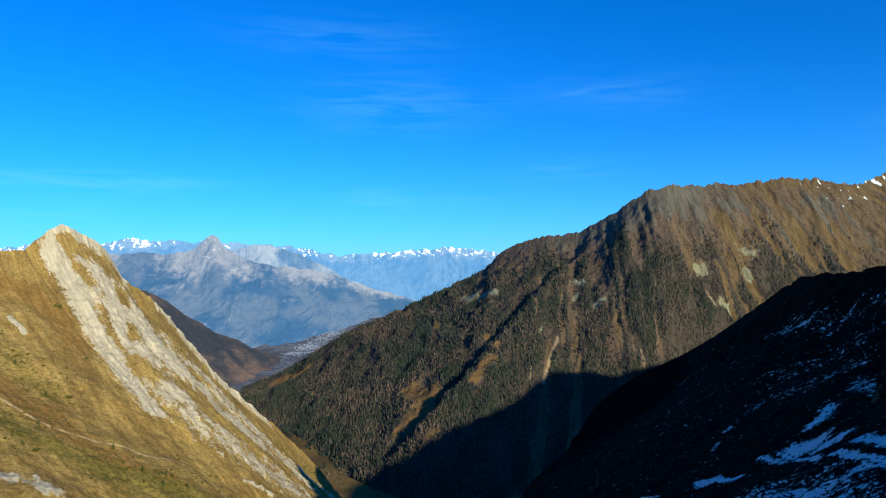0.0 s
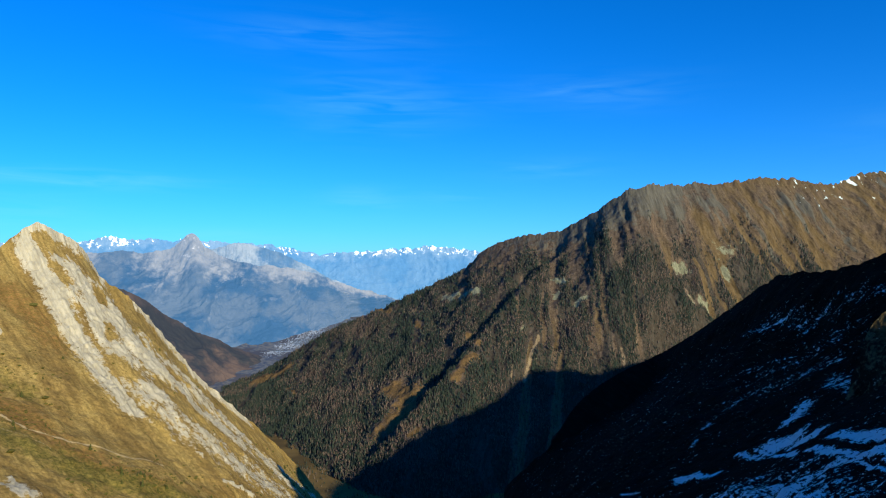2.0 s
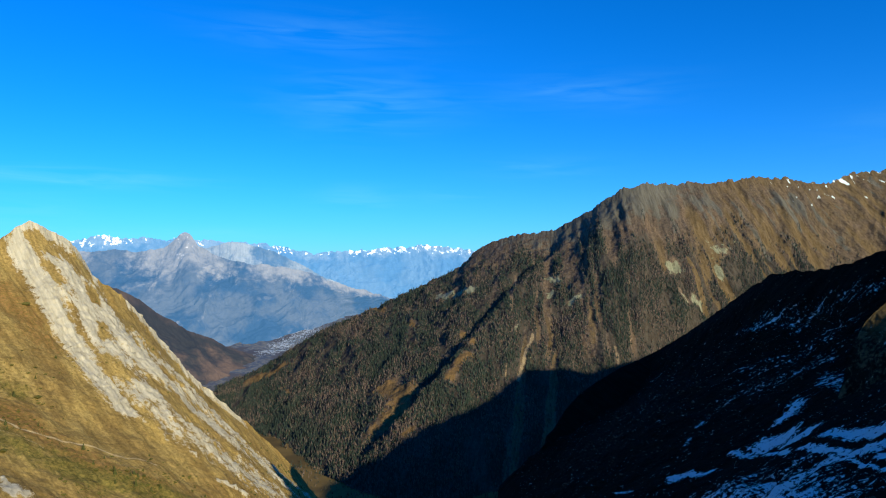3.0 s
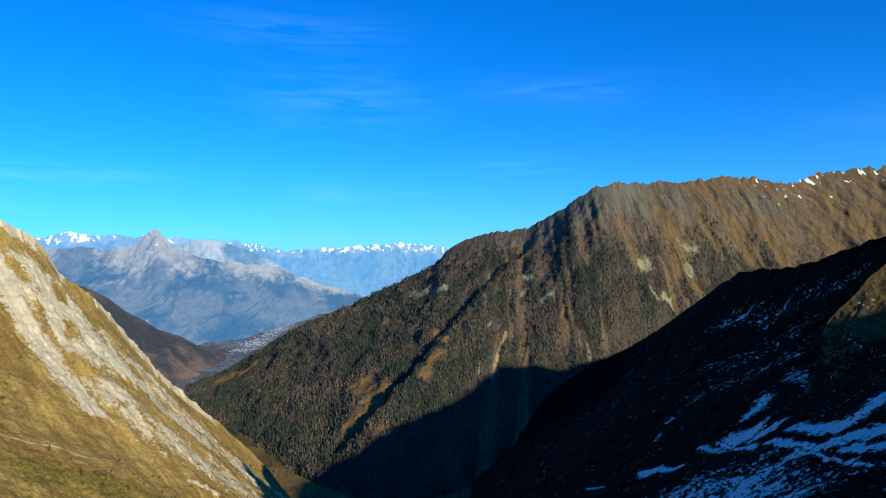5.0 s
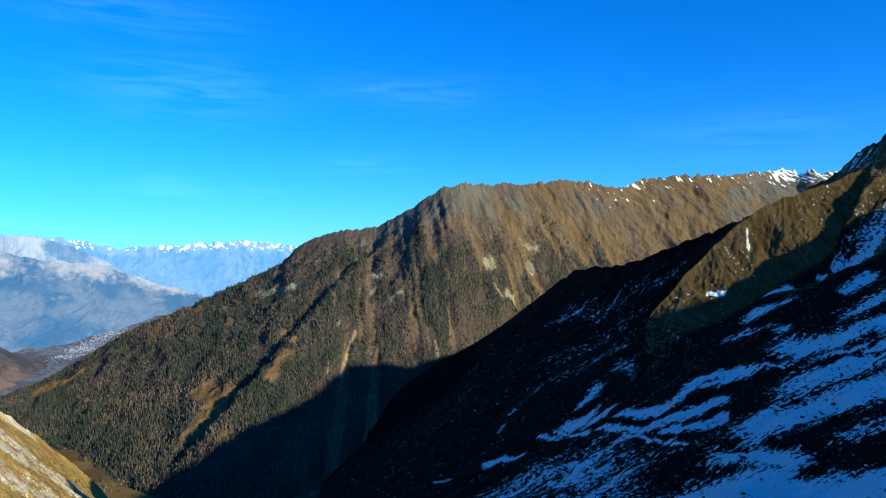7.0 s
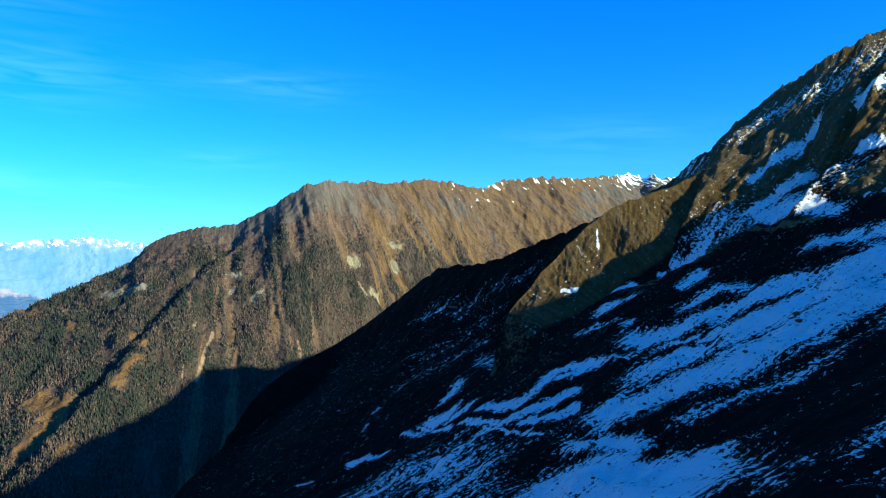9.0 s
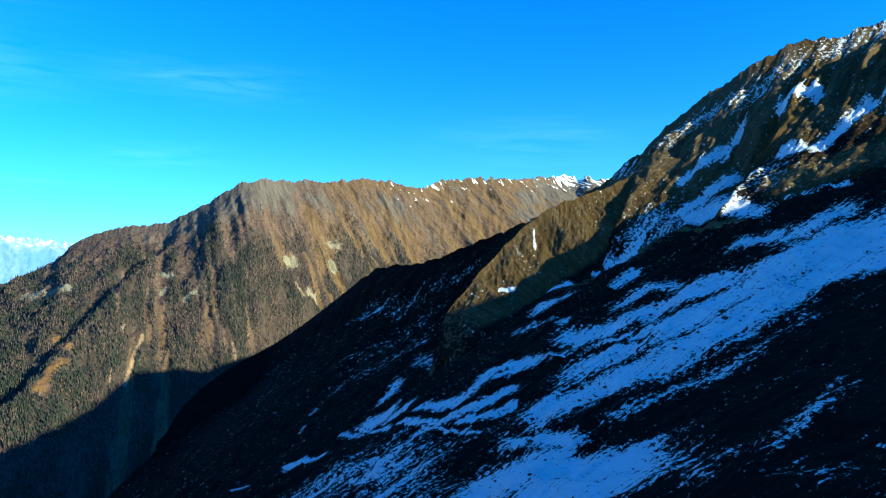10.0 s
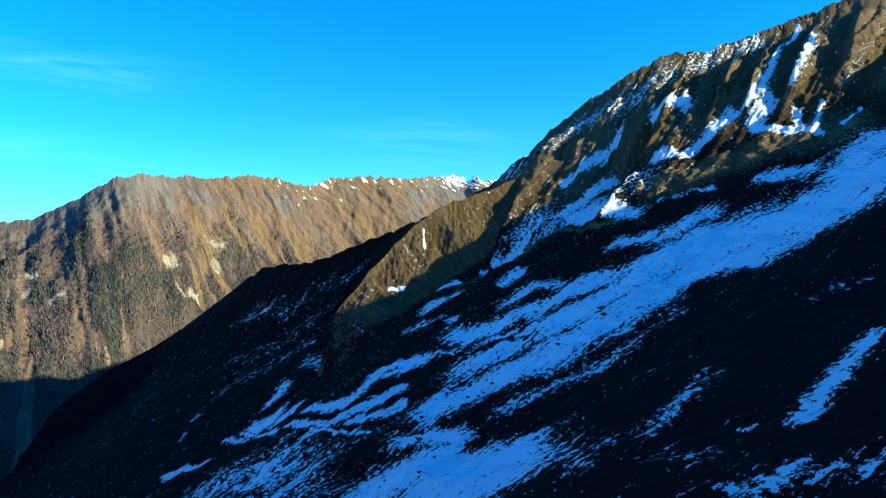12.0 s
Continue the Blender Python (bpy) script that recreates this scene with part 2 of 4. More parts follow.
# distance haze painted in: bluish base colours plus a weak blue emission
def hazy_material(name, low, mid, high, snow, haze_glow):
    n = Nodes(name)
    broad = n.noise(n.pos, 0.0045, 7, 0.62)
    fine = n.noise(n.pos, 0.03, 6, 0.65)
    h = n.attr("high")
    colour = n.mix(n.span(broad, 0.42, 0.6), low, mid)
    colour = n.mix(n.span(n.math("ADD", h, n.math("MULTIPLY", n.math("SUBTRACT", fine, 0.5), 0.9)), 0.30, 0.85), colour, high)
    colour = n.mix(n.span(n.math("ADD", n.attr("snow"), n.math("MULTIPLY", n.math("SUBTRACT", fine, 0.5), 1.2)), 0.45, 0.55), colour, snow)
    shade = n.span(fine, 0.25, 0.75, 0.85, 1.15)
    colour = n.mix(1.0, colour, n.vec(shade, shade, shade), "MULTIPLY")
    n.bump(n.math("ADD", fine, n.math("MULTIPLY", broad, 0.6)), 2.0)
    return n.done(colour, haze_glow)


# last colour of each: the blue emission that imitates haze
HILL = hazy_material("hazy_wooded_hill", (0.030, 0.030, 0.026), (0.115, 0.078, 0.052), (0.05, 0.04, 0.034), SNOW, (0.010, 0.022, 0.045))
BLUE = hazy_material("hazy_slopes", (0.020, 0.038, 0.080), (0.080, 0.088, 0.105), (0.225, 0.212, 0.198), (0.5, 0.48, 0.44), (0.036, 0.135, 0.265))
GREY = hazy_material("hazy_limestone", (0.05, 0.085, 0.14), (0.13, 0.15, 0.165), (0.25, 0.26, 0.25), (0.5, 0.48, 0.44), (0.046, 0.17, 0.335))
PALE = hazy_material("hazy_distant_range", (0.05, 0.10, 0.17), (0.085, 0.13, 0.18), (0.15, 0.185, 0.21), (0.75, 0.76, 0.76), (0.065, 0.25, 0.50))


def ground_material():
    n = Nodes("far_hazed_ground")
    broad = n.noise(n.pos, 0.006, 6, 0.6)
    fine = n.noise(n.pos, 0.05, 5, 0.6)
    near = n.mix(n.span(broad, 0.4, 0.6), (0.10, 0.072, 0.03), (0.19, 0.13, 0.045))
    # the far ground has haze painted into its base colour
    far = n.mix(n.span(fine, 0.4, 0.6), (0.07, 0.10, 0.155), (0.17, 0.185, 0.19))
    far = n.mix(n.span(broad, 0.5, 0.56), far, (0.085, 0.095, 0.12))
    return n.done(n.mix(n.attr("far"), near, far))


GROUND = ground_material()


def tree_material():
    n = Nodes("conifers")
    island = n.nt.nodes.new("ShaderNodeNewGeometry").outputs["Random Per Island"]
    patch = n.noise(n.pos, 0.006, 4, 0.6)
    kind = n.math("ADD", n.math("MULTIPLY", island, 0.42), n.math("MULTIPLY", patch, 1.05))
    green = n.mix(island, (0.025, 0.042, 0.034), (0.050, 0.066, 0.048))
    larch = n.mix(n.math("FRACT", n.math("MULTIPLY", island, 7.3)), (0.120, 0.092, 0.076), (0.158, 0.116, 0.090))
    return n.done(n.mix(n.span(kind, 0.76, 0.93), green, larch))


TREES = tree_material()


def plain_material(name, a, b, scale, rough=0.9):
    n = Nodes(name, rough)
    v = n.noise(n.pos, scale, 6, 0.6)
    n.bump(v, 0.4 / scale)
    return n.done(n.mix(n.span(v, 0.35, 0.65), a, b))


BOULDER = plain_material("boulder_stone", (0.115, 0.098, 0.062), (0.062, 0.053, 0.036), 0.6)
BARK = plain_material("bark", (0.10, 0.07, 0.045), (0.06, 0.045, 0.03), 6.0)
NEEDLES = plain_material("needles", (0.06, 0.075, 0.02), (0.10, 0.10, 0.03), 1.5)
JUNIPER = plain_material("juniper", (0.075, 0.085, 0.02), (0.14, 0.12, 0.03), 0.8)


def stroke_field(x, y, strokes):
    """The greatest of soft strokes: (points in plan, half width in metres, strength)."""
    field = np.zeros_like(x, dtype=np.float32)
    for points, width, strength in strokes:
        best = np.full(x.shape, 1e12, np.float32)
        for (ax, ay), (bx, by) in zip(points, points[1:]):
            dx, dy = bx - ax, by - ay
            k = np.clip(((x - ax) * dx + (y - ay) * dy) / (dx * dx + dy * dy + 1e-6), 0, 1)
            best = np.minimum(best, (x - ax - k * dx) ** 2 + (y - ay - k * dy) ** 2)
        field = np.maximum(field, strength * np.exp(-best / (width * width)))
    return field


def stuff_mesh(name, verts, faces, material):
    me = bpy.data.meshes.new(name)
    me.from_pydata(verts, [], faces)
    me.materials.append(material)
    return new(name, me)


def scatter(places, heights, widths, template, tris, rng, lean=0.06):
    """Copies of a small template at the given places, joined: verts and faces."""
    t, f, n = np.array(template, float), np.array(tris), len(places)
    turn = rng.uniform(0, 6.28, n)
    c, s = np.cos(turn)[:, None], np.sin(turn)[:, None]
    jit = rng.uniform(0.8, 1.2, (n, len(t)))
    x, y = t[None, :, 0] * jit, t[None, :, 1] * jit
    v = np.stack([(x * c - y * s) * widths[:, None], (x * s + y * c) * widths[:, None], np.repeat(t[None, :, 2], n, 0) * heights[:, None]], -1)
    v[..., :2] += v[..., 2:] * rng.normal(0, lean, (n, 1, 2))
    v += np.asarray(places)[:, None]
    faces = (f[None] + (np.arange(n) * len(t))[:, None, None]).reshape(-1, f.shape[1])
    return v.reshape(-1, 3).tolist(), faces.tolist()


def cone_tree(sides=4):
    """A conifer of two skirts for far woods."""
    v, f = [], []
    for z0, z1, r in ((0.02, 0.72, 1.0), (0.42, 1.0, 0.62)):
        k = len(v)
        v += [(r * math.cos(6.283 * i / sides), r * math.sin(6.283 * i / sides), z0) for i in range(sides)] + [(0, 0, z1)]
        f += [(k + i, k + (i + 1) % sides, k + sides) for i in range(sides)]
    return v, f


def rock_template():
    v = [(1, 0, 0.3), (0.2, 1, 0.4), (-0.9, 0.3, 0.35), (-0.2, -0.95, 0.3), (0.1, 0.1, 1.0), (0, 0, -0.5), (0.7, 0.7, 0.7), (-0.6, -0.5, 0.75)]
    f = [(0, 6, 4), (6, 1, 4), (1, 2, 4), (2, 7, 4), (7, 3, 4), (3, 0, 4), (0, 1, 6), (2, 3, 7), (1, 0, 5), (2, 1, 5), (3, 2, 5), (0, 3, 5)]
    return v, f


# ---------------------------------------------------------------- ground
def base_height(x, y):
    r = np.hypot(x, y)
    base = 5 + 400 * step(900, -400, y) + 75 * step(2600, 3500, r) + 0.17 * np.maximum(r - 3500, 0)
    return np.maximum(base, EYE - 1.7 - 0.62 * r)


def build_ground():
    r = np.concatenate([[0.0], np.geomspace(2, 4950, 220)])
    a = np.linspace(0, 2 * math.pi, 361)
    x, y = r[:, None] * np.sin(a)[None], r[:, None] * np.cos(a)[None]
    z = base_height(x, y) + step(20, 400, r)[:, None] * 6 * fbm(x / 160, y / 160, 4, 3)
    # mask of the painted haze, by distance from the viewpoint
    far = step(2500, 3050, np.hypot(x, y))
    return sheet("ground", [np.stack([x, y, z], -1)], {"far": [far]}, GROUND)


tagged(build_ground(), "dark valley floor and hillside ground, far part painted with haze", "ground", kind="structure")

# ---------------------------------------------------------------- grassy mountain with a limestone spur
A_CREST = [(-700, 330, 540), (-520, 520, 512), (-406, 642, 515), (-397, 671, 519), (-386, 701, 540), (-371, 726, 531), (-361, 747, 519), (-354, 773, 487), (-337, 807, 464),
           (-316, 864, 411), (-286, 927, 345), (-242, 991, 280), (-196, 1047, 212), (-156, 1089, 142), (-120, 1135, 60), (-95, 1165, 0)]
A_FOOT = [(-330, 20, 400), (-200, 170, 385), (-130, 330, 350), (-90, 500, 290), (-60, 700, 210), (-50, 900, 110), (-70, 1130, -20)]
A_BACK = [(-1100, 700, 250), (-800, 1000, 150), (-500, 1200, 50), (-300, 1280, 0), (-120, 1250, -30)]
A_ROCK = [
    ([(-382, 684), (-347, 659), (-308, 623), (-271, 593), (-234, 562)], 15, 0.85),
    ([(-358, 700), (-324, 678), (-289, 648), (-257, 622), (-230, 604)], 23, 0.75),
    ([(-327, 689), (-297, 692), (-253, 665), (-223, 672), (-199, 701)], 40, 0.8),
    ([(-235, 606), (-196, 590), (-166, 602), (-137, 649)], 41, 0.6),
    ([(-276, 756), (-240, 779), (-206, 820), (-148, 758)], 48, 0.62),
    ([(-186, 636), (-161, 663), (-135, 664)], 34, 0.55),
    ([(-354, 572), (-335, 560)], 3, 0.95),
    ([(-227, 364), (-221, 373), (-208, 370)], 13, 0.66),
    ([(-154, 545), (-137, 564)], 4, 0.7)]
A_ROCK += [([(-388, 698), (-371, 726), (-354, 773), (-316, 864), (-250, 980)], 15, 0.72), ([(-250, 700), (-215, 760), (-190, 850), (-150, 950)], 26, 0.6)]
A_TURF = [
    ([(-375, 698), (-363, 704)], 8, 0.9),
    ([(-353, 683), (-340, 672)], 5, 0.95),
    ([(-324, 706), (-316, 695)], 6, 0.95),
    ([(-345, 787), (-338, 799)], 10, 0.9),
    ([(-295, 663), (-284, 648)], 5, 0.95),
    ([(-299, 782), (-285, 762)], 10, 0.95),
    ([(-262, 612), (-252, 617)], 12, 0.7),
    ([(-207, 639), (-196, 670)], 25, 0.7)]
A_HEATH = [([(-320, 480), (-271, 467), (-232, 450), (-190, 453), (-168, 464)], 26, 0.8), ([(-400, 613), (-362, 622), (-311, 592)], 24, 0.7), ([(-420, 560), (-360, 500)], 30, 0.55)]
A_GREEN = [([(-296, 430), (-232, 425), (-190, 440), (-150, 470)], 24, 0.72), ([(-330, 520), (-280, 500)], 16, 0.55)]
A_PATH = [([(-300, 458), (-249, 449), (-219, 475), (-185, 500)], 1.8, 0.8), ([(-280, 430), (-230, 440)], 1.2, 0.6)]


def build_left_mountain():
    p, s, t = face(A_CREST, A_FOOT, 680, 460, 0.8)
    x, y = p[..., 0], p[..., 1]
    # strata run down and across the face
    along, across = x * 0.77 - y * 0.64, x * 0.64 + y * 0.77
    rock = stroke_field(x, y, A_ROCK) * (1 - 0.9 * stroke_field(x, y, A_TURF))
    rough = step(0.35, 0.75, rock + 0.55 * fbm(across / 9, along / 30, 5, 11))
    n = grid_normals(p)
    d = 5.0 * fbm(x / 90, y / 90, 5, 5) * step(0, 0.1, t)
    # slabs that break off towards the valley, cut by cracks
    for thick, high, seed in ((17.0, 1.6, 21), (7.0, 1.0, 22), (3.0, 0.6, 23)):
        lay = across / thick + 1.1 * fbm(across / (4 * thick), along / (7 * thick), 4, seed)
        part_way = lay - np.floor(lay)
        d += rough * high * (np.minimum(part_way * 1.25, (1 - part_way) * 5) - 0.3) * (0.35 + 0.65 * step(0, 0.04, t))
    d += rough * (0.4 + 2.4 * (ridged(across / 9, along / 40, 5, 24, 0.7) - 0.6))
    d += 2.2 * (ridged(s / 40, t * 3, 3, 31) - 0.6) * step(0.1, 0.4, t)
    d += 0.5 * fbm(x / 7, y / 7, 3, 41) + rough * 0.8 * fbm(across / 3, along / 5, 3, 45, 0.7)
    tooth = np.exp(-t / 0.03) * (3.0 * fbm(s / 22, t * 0, 4, 51) + 1.2 * ridged(s / 7, t * 0, 2, 52) - 0.8) * step(380, 420, s)
    q = p + n * d[..., None]
    q[..., 2] += tooth
    heath = np.maximum(stroke_field(x, y, A_HEATH), 0.28 * step(0.5, 0.8, t))
    green, path = stroke_field(x, y, A_GREEN), stroke_field(x, y, A_PATH)
    b, bs, bt = face(A_CREST, A_BACK, 680, 24, 0.9)
    b[:, 0] = q[:, 0]
    z = np.zeros_like(bs)
    masks = {"rock": [rock * 0.85 + rough * 0.12, z + 0.3], "heath": [heath, z], "green": [green, z], "path": [path, z], "fs": [across, bs], "ft": [along, bt * 400]}
    return mountain("rocky_mountain", [("limestone_spur", q, 0, 0, 181), ("grass_slope", q, 0, 180, 460), ("back_slope", b, 1, 0, 24)], masks, MEADOW), q, rock


ROCKY, A_POINTS, A_BARE = build_left_mountain()
tagged(ROCKY, "grassy autumn mountain with a pale limestone spur", "mountain")

# ---------------------------------------------------------------- forested mountain across the valley
B_CREST = [(-1000, 2650, -60), (-803, 2787, 11), (-623, 2883, 86), (-425, 2869, 210), (-133, 2797, 345), (146, 2746, 481), (234, 2740, 558), (373, 2674, 611), (516, 2599, 633),
           (732, 2443, 759), (926, 2483, 788), (1312, 2474, 807), (1445, 2456, 779), (1597, 2480, 830), (1922, 2432, 850), (2299, 2505, 896), (2395, 2413, 880), (2800, 2300, 880)]
B_FOOT = [(-850, 2450, -20), (-450, 2050, 0), (-200, 1640, 0), (0, 1450, 0), (370, 1680, 0), (870, 2040, 20), (1370, 2150, 120), (1900, 1850, 250), (2500, 1700, 300)]
B_BACK = [(-1000, 2900, -60), (-500, 3300, -50), (300, 3500, 100), (1200, 3300, 300), (2000, 3300, 400), (3000, 3000, 400)]
B_TALUS = [
    ([(79, 2569), (104, 2524)], 27, 0.85),
    ([(133, 2508), (180, 2425)], 19, 0.85),
    ([(421, 2246), (433, 2276)], 12, 0.8),
    ([(479, 2188), (503, 2191)], 13, 0.85),
    ([(428, 2329), (465, 2292)], 12, 0.7),
    ([(817, 2267), (851, 2284)], 14, 0.85),
    ([(992, 2300), (1000, 2290)], 10, 0.8),
    ([(875, 2213), (901, 2213)], 10, 0.9),
    ([(836, 2209), (850, 2200)], 14, 0.7),
    ([(990, 2343), (1035, 2341)], 19, 0.6),
    ([(298, 2106), (287, 2086)], 6, 0.6)]
B_SCAR = [
    ([(338, 2078), (299, 1981), (267, 1889)], 6, 0.85),
    ([(243, 1930), (234, 1889)], 3, 0.7),
    ([(676, 2219), (642, 2131), (618, 2029)], 4, 0.45),
    ([(566, 2006), (559, 1955)], 7, 0.5),
    ([(570, 2349), (566, 2223)], 5, 0.4),
    ([(984, 2287), (1012, 2242)], 6, 0.4)]
B_MEADOW = [
    ([(-175, 2806), (-135, 2715)], 16, 0.85),
    ([(-32, 2461), (-8, 2397)], 15, 0.8),
    ([(-616, 2731), (-546, 2697)], 74, 0.87),
    ([(-96, 2024), (-40, 1923), (-53, 1845), (-114, 1794)], 54, 0.7),
    ([(133, 2177), (156, 2021)], 15, 0.7),
    ([(81, 1860), (106, 1936), (139, 1971)], 18, 0.8),
    ([(-12, 1693), (-35, 1666)], 12, 0.75),
    ([(-439, 2062), (-339, 1888)], 6, 0.7),
    ([(-463, 2414), (-417, 2320)], 9, 0.6)]
SPUR_T, SPUR_S = (0.0, 0.03, 0.08, 0.21, 0.48, 0.66, 0.77, 1.0), (1860, 1832, 1706, 1576, 1393, 1304, 1235, 1120)


def build_main_mountain():
    p, s, t = face(B_CREST, B_FOOT, 1280, 330, 0.9)
    x, y, zz = p[..., 0], p[..., 1], p[..., 2]
    ds = s - np.interp(t, SPUR_T, SPUR_S)
    ramp, n = step(0.0, 0.14, t), grid_normals(p)
    warp = 24 * fbm(x / 400, y / 400, 3, 61)
    right = step(1700, 2300, s)
    # ribs fan out from the peak and lean away from it down the slope
    lean = np.interp(x, [-600, 300, 732, 1150, 2000], [-0.55, -0.35, -0.05, 0.36, 0.80])
    u = 1860 + 1.06 * (x - 732) + 0.6 * warp - lean * (zz[:, :1] - zz) + 5 * fbm(x / 90, y / 90, 3, 66)
    g1 = ridged(u / 250, t * 1.4, 3, 62) - 0.62
    g2 = ridged(u / 92, t * 1.2, 2, 63) - 0.66
    g3 = ridged(u / 36, t * 2.2, 1, 64) - 0.7
    cut = 0.2 + 0.8 * step(1450, 1850, s)
    soft = 1 - 0.5 * right * step(0.6, 0.3, t)
    d = ramp * cut * (30 * g1 + 24 * soft * g2) + step(0, 0.05, t) * cut * 10 * soft * g3 + 10 * fbm(x / 70, y / 70, 4, 65, 0.5) * step(0, 0.08, t) + 5 * (ridged(x / 40, y / 40, 3, 67, 0.5) - 0.62)
    d += step(0.02, 0.22, t) * step(1.0, 0.75, t) * (30 * np.where(ds > 0, np.exp(-ds / 240), np.clip(1 + ds / 60, 0, 1)) - 8 * np.exp(-((ds + 60) / 30) ** 2))
    tooth = np.exp(-t / 0.02) * (7 * fbm(s / 50, t * 0, 6, 71, 0.7) + right * (62 * (ridged(s / 120, t * 0, 5, 72, 0.6) - 0.76)))
    tooth += 13 * np.exp(-np.abs((s - 1878) / 38) - t / 0.03)
    q = p + n * d[..., None]
    q[..., 2] += tooth
    rib = ramp * (g2 + 0.6 * g3)
    # woods end at a ragged line, lower towards the head of the valley
    tree_line = 525 - 105 * step(1800, 1550, s) - 70 * step(1350, 1000, s) - 60 * step(900, 600, s) - 60 * step(1950, 2600, s) - 190 * step(2550, 3000, s) + 90 * fbm(s / 110, t * 2.5, 5, 81) + 190 * rib
    talus, scar, meadow = (stroke_field(q[..., 0], q[..., 1], k) for k in (B_TALUS, B_SCAR, B_MEADOW))
    forest = step(130, -70, zz - tree_line) * (1 - np.clip(1.6 * (talus + scar + meadow), 0, 1))
    forest *= 1 - 0.92 * step(-0.02, 0.14, -rib) * step(1100, 1500, s)
    peak = np.exp(-(((s - 1880) / 260) ** 2)) * step(0.30, 0.0, t)
    rock = np.clip(0.6 * peak + right * 0.5 * step(0.05, 0.3, rib) * step(0.75, 0.2, t) + (0.22 + 0.18 * step(1850, 1700, s) * step(900, 1200, s)) * step(0.25, 0.0, t) + 0.35 * step(3000, 3400, s) + right * step(0.6, 0.1, t) * 0.55 * step(0.25, 0.7, fbm(u / 110, t * 3.4, 3, 68)), 0, 1)
    tan = right * step(0.75, 0.3, t) * (0.45 + 0.5 * step(0.1, -0.2, rib)) * (1 - 0.8 * peak) + 0.55 * step(0.0, -0.2, rib) * step(0.3, 0.5, t) * step(1000, 1400, s)
    snow = right * step(2200, 2600, s) * np.exp(-t / 0.14) * (0.13 + 0.8 * fbm(u / 16, zz / 30, 4, 69)) + 0.62 * np.exp(-t / 0.12) * step(3300, 3420, s) * (0.75 + 0.5 * fbm(u / 40, t * 12, 3, 70))
    b, bs, bt = face(B_CREST, B_BACK, 1280, 12, 0.9)
    b[:, 0] = q[:, 0]
    z = np.zeros_like(bs)
    masks = {"tan": [tan, z], "forest": [forest, z], "rock": [rock, z + 0.3], "meadow": [meadow, z], "scar": [scar, z], "talus": [talus, z], "snow": [snow, z],
             "fs": [u, bs], "ft": [t * 1100, bt * 1000]}
    return mountain("forested_mountain", [("summit_slope", q, 0, 0, 101), ("wooded_slope", q, 0, 100, 330), ("back_slope", b, 1, 0, 12)], masks, WOODLAND), q, forest


FORESTED, B_POINTS, B_WOODS = build_main_mountain()
tagged(FORESTED, "brown autumn mountain with wooded lower slopes", "mountain")


def build_forest():
    rng = np.random.default_rng(5)
    q, w = B_POINTS, B_WOODS
    area = np.linalg.norm(np.cross(np.gradient(q, axis=0), np.gradient(q, axis=1)), axis=2)
    clump = np.clip(0.5 + 0.8 * fbm(q[..., 0] / 60, q[..., 2] / 110, 4, 91), 0.02, 1.3)
    chance = (area * w * clump).ravel()
    pick = rng.choice(chance.size, 88000, p=chance / chance.sum())
    at = q.reshape(-1, 3)[pick] + np.c_[rng.uniform(-2, 2, (len(pick), 2)), np.full(len(pick), -1.0)]
    low = np.stack([rng.uniform(-420, 180, 2600), rng.uniform(1230, 1800, 2600)], -1)
    at = np.vstack([at, np.c_[low, base_height(low[:, 0], low[:, 1]) - 4]])
    tall = rng.uniform(6, 13.5, len(at))
    v, f = scatter(at, tall, tall * rng.uniform(0.13, 0.21, len(at)), *cone_tree(), rng)
    return stuff_mesh("conifer_forest", v, f, TREES)


tagged(build_forest(), "mixed forest of dark spruce and brown larch", "forest", kind="stuff")

# ---------------------------------------------------------------- shaded snowy ridge
# past (1990, 495) the crest is unseen, its heights set to shade the bowl
C_CREST = [(330, 1850, 20), (445, 2011, 107), (597, 2149, 166), (761, 2276, 206), (833, 2176, 278), (850, 1898, 390), (844, 1646, 473), (896, 1480, 492), (1019, 1348, 560), (1097, 1299, 600), (1187, 1210, 660), (1277, 1107, 766),
           (1319, 1056, 825), (1421, 951, 924), (1494, 891, 972), (1614, 798, 1008), (1728, 714, 1060), (1840, 614, 1117), (1911, 554, 1149), (1990, 495, 1150), (1980, 400, 1110), (1860, 330, 1030), (1740, 290, 975),
           (1666, 225, 888), (1588, 150, 882), (1510, 75, 886), (1458, 25, 890), (1419, -12, 920), (1367, -62, 1020), (1315, -112, 900), (1237, -187, 760), (1133, -287, 720), (600, -800, 480)]
C_FOOT = [(250, 1830, -40), (240, 1650, -40), (180, 1400, -10), (120, 1080, 0), (140, 760, 80), (220, 480, 190), (300, 280, 290), (380, 120, 350), (430, 0, 390), (500, -200, 410), (450, -600, 400)]
C_BACK = [(900, 1900, -200), (1500, 1700, -200), (1900, 1200, -200), (2100, 500, -200), (2000, -300, -200), (1600, -1000, 0), (800, -1800, 0)]
C_SIZE = 0.33  # the ridge is drawn about the viewpoint's height at this share of the figures above
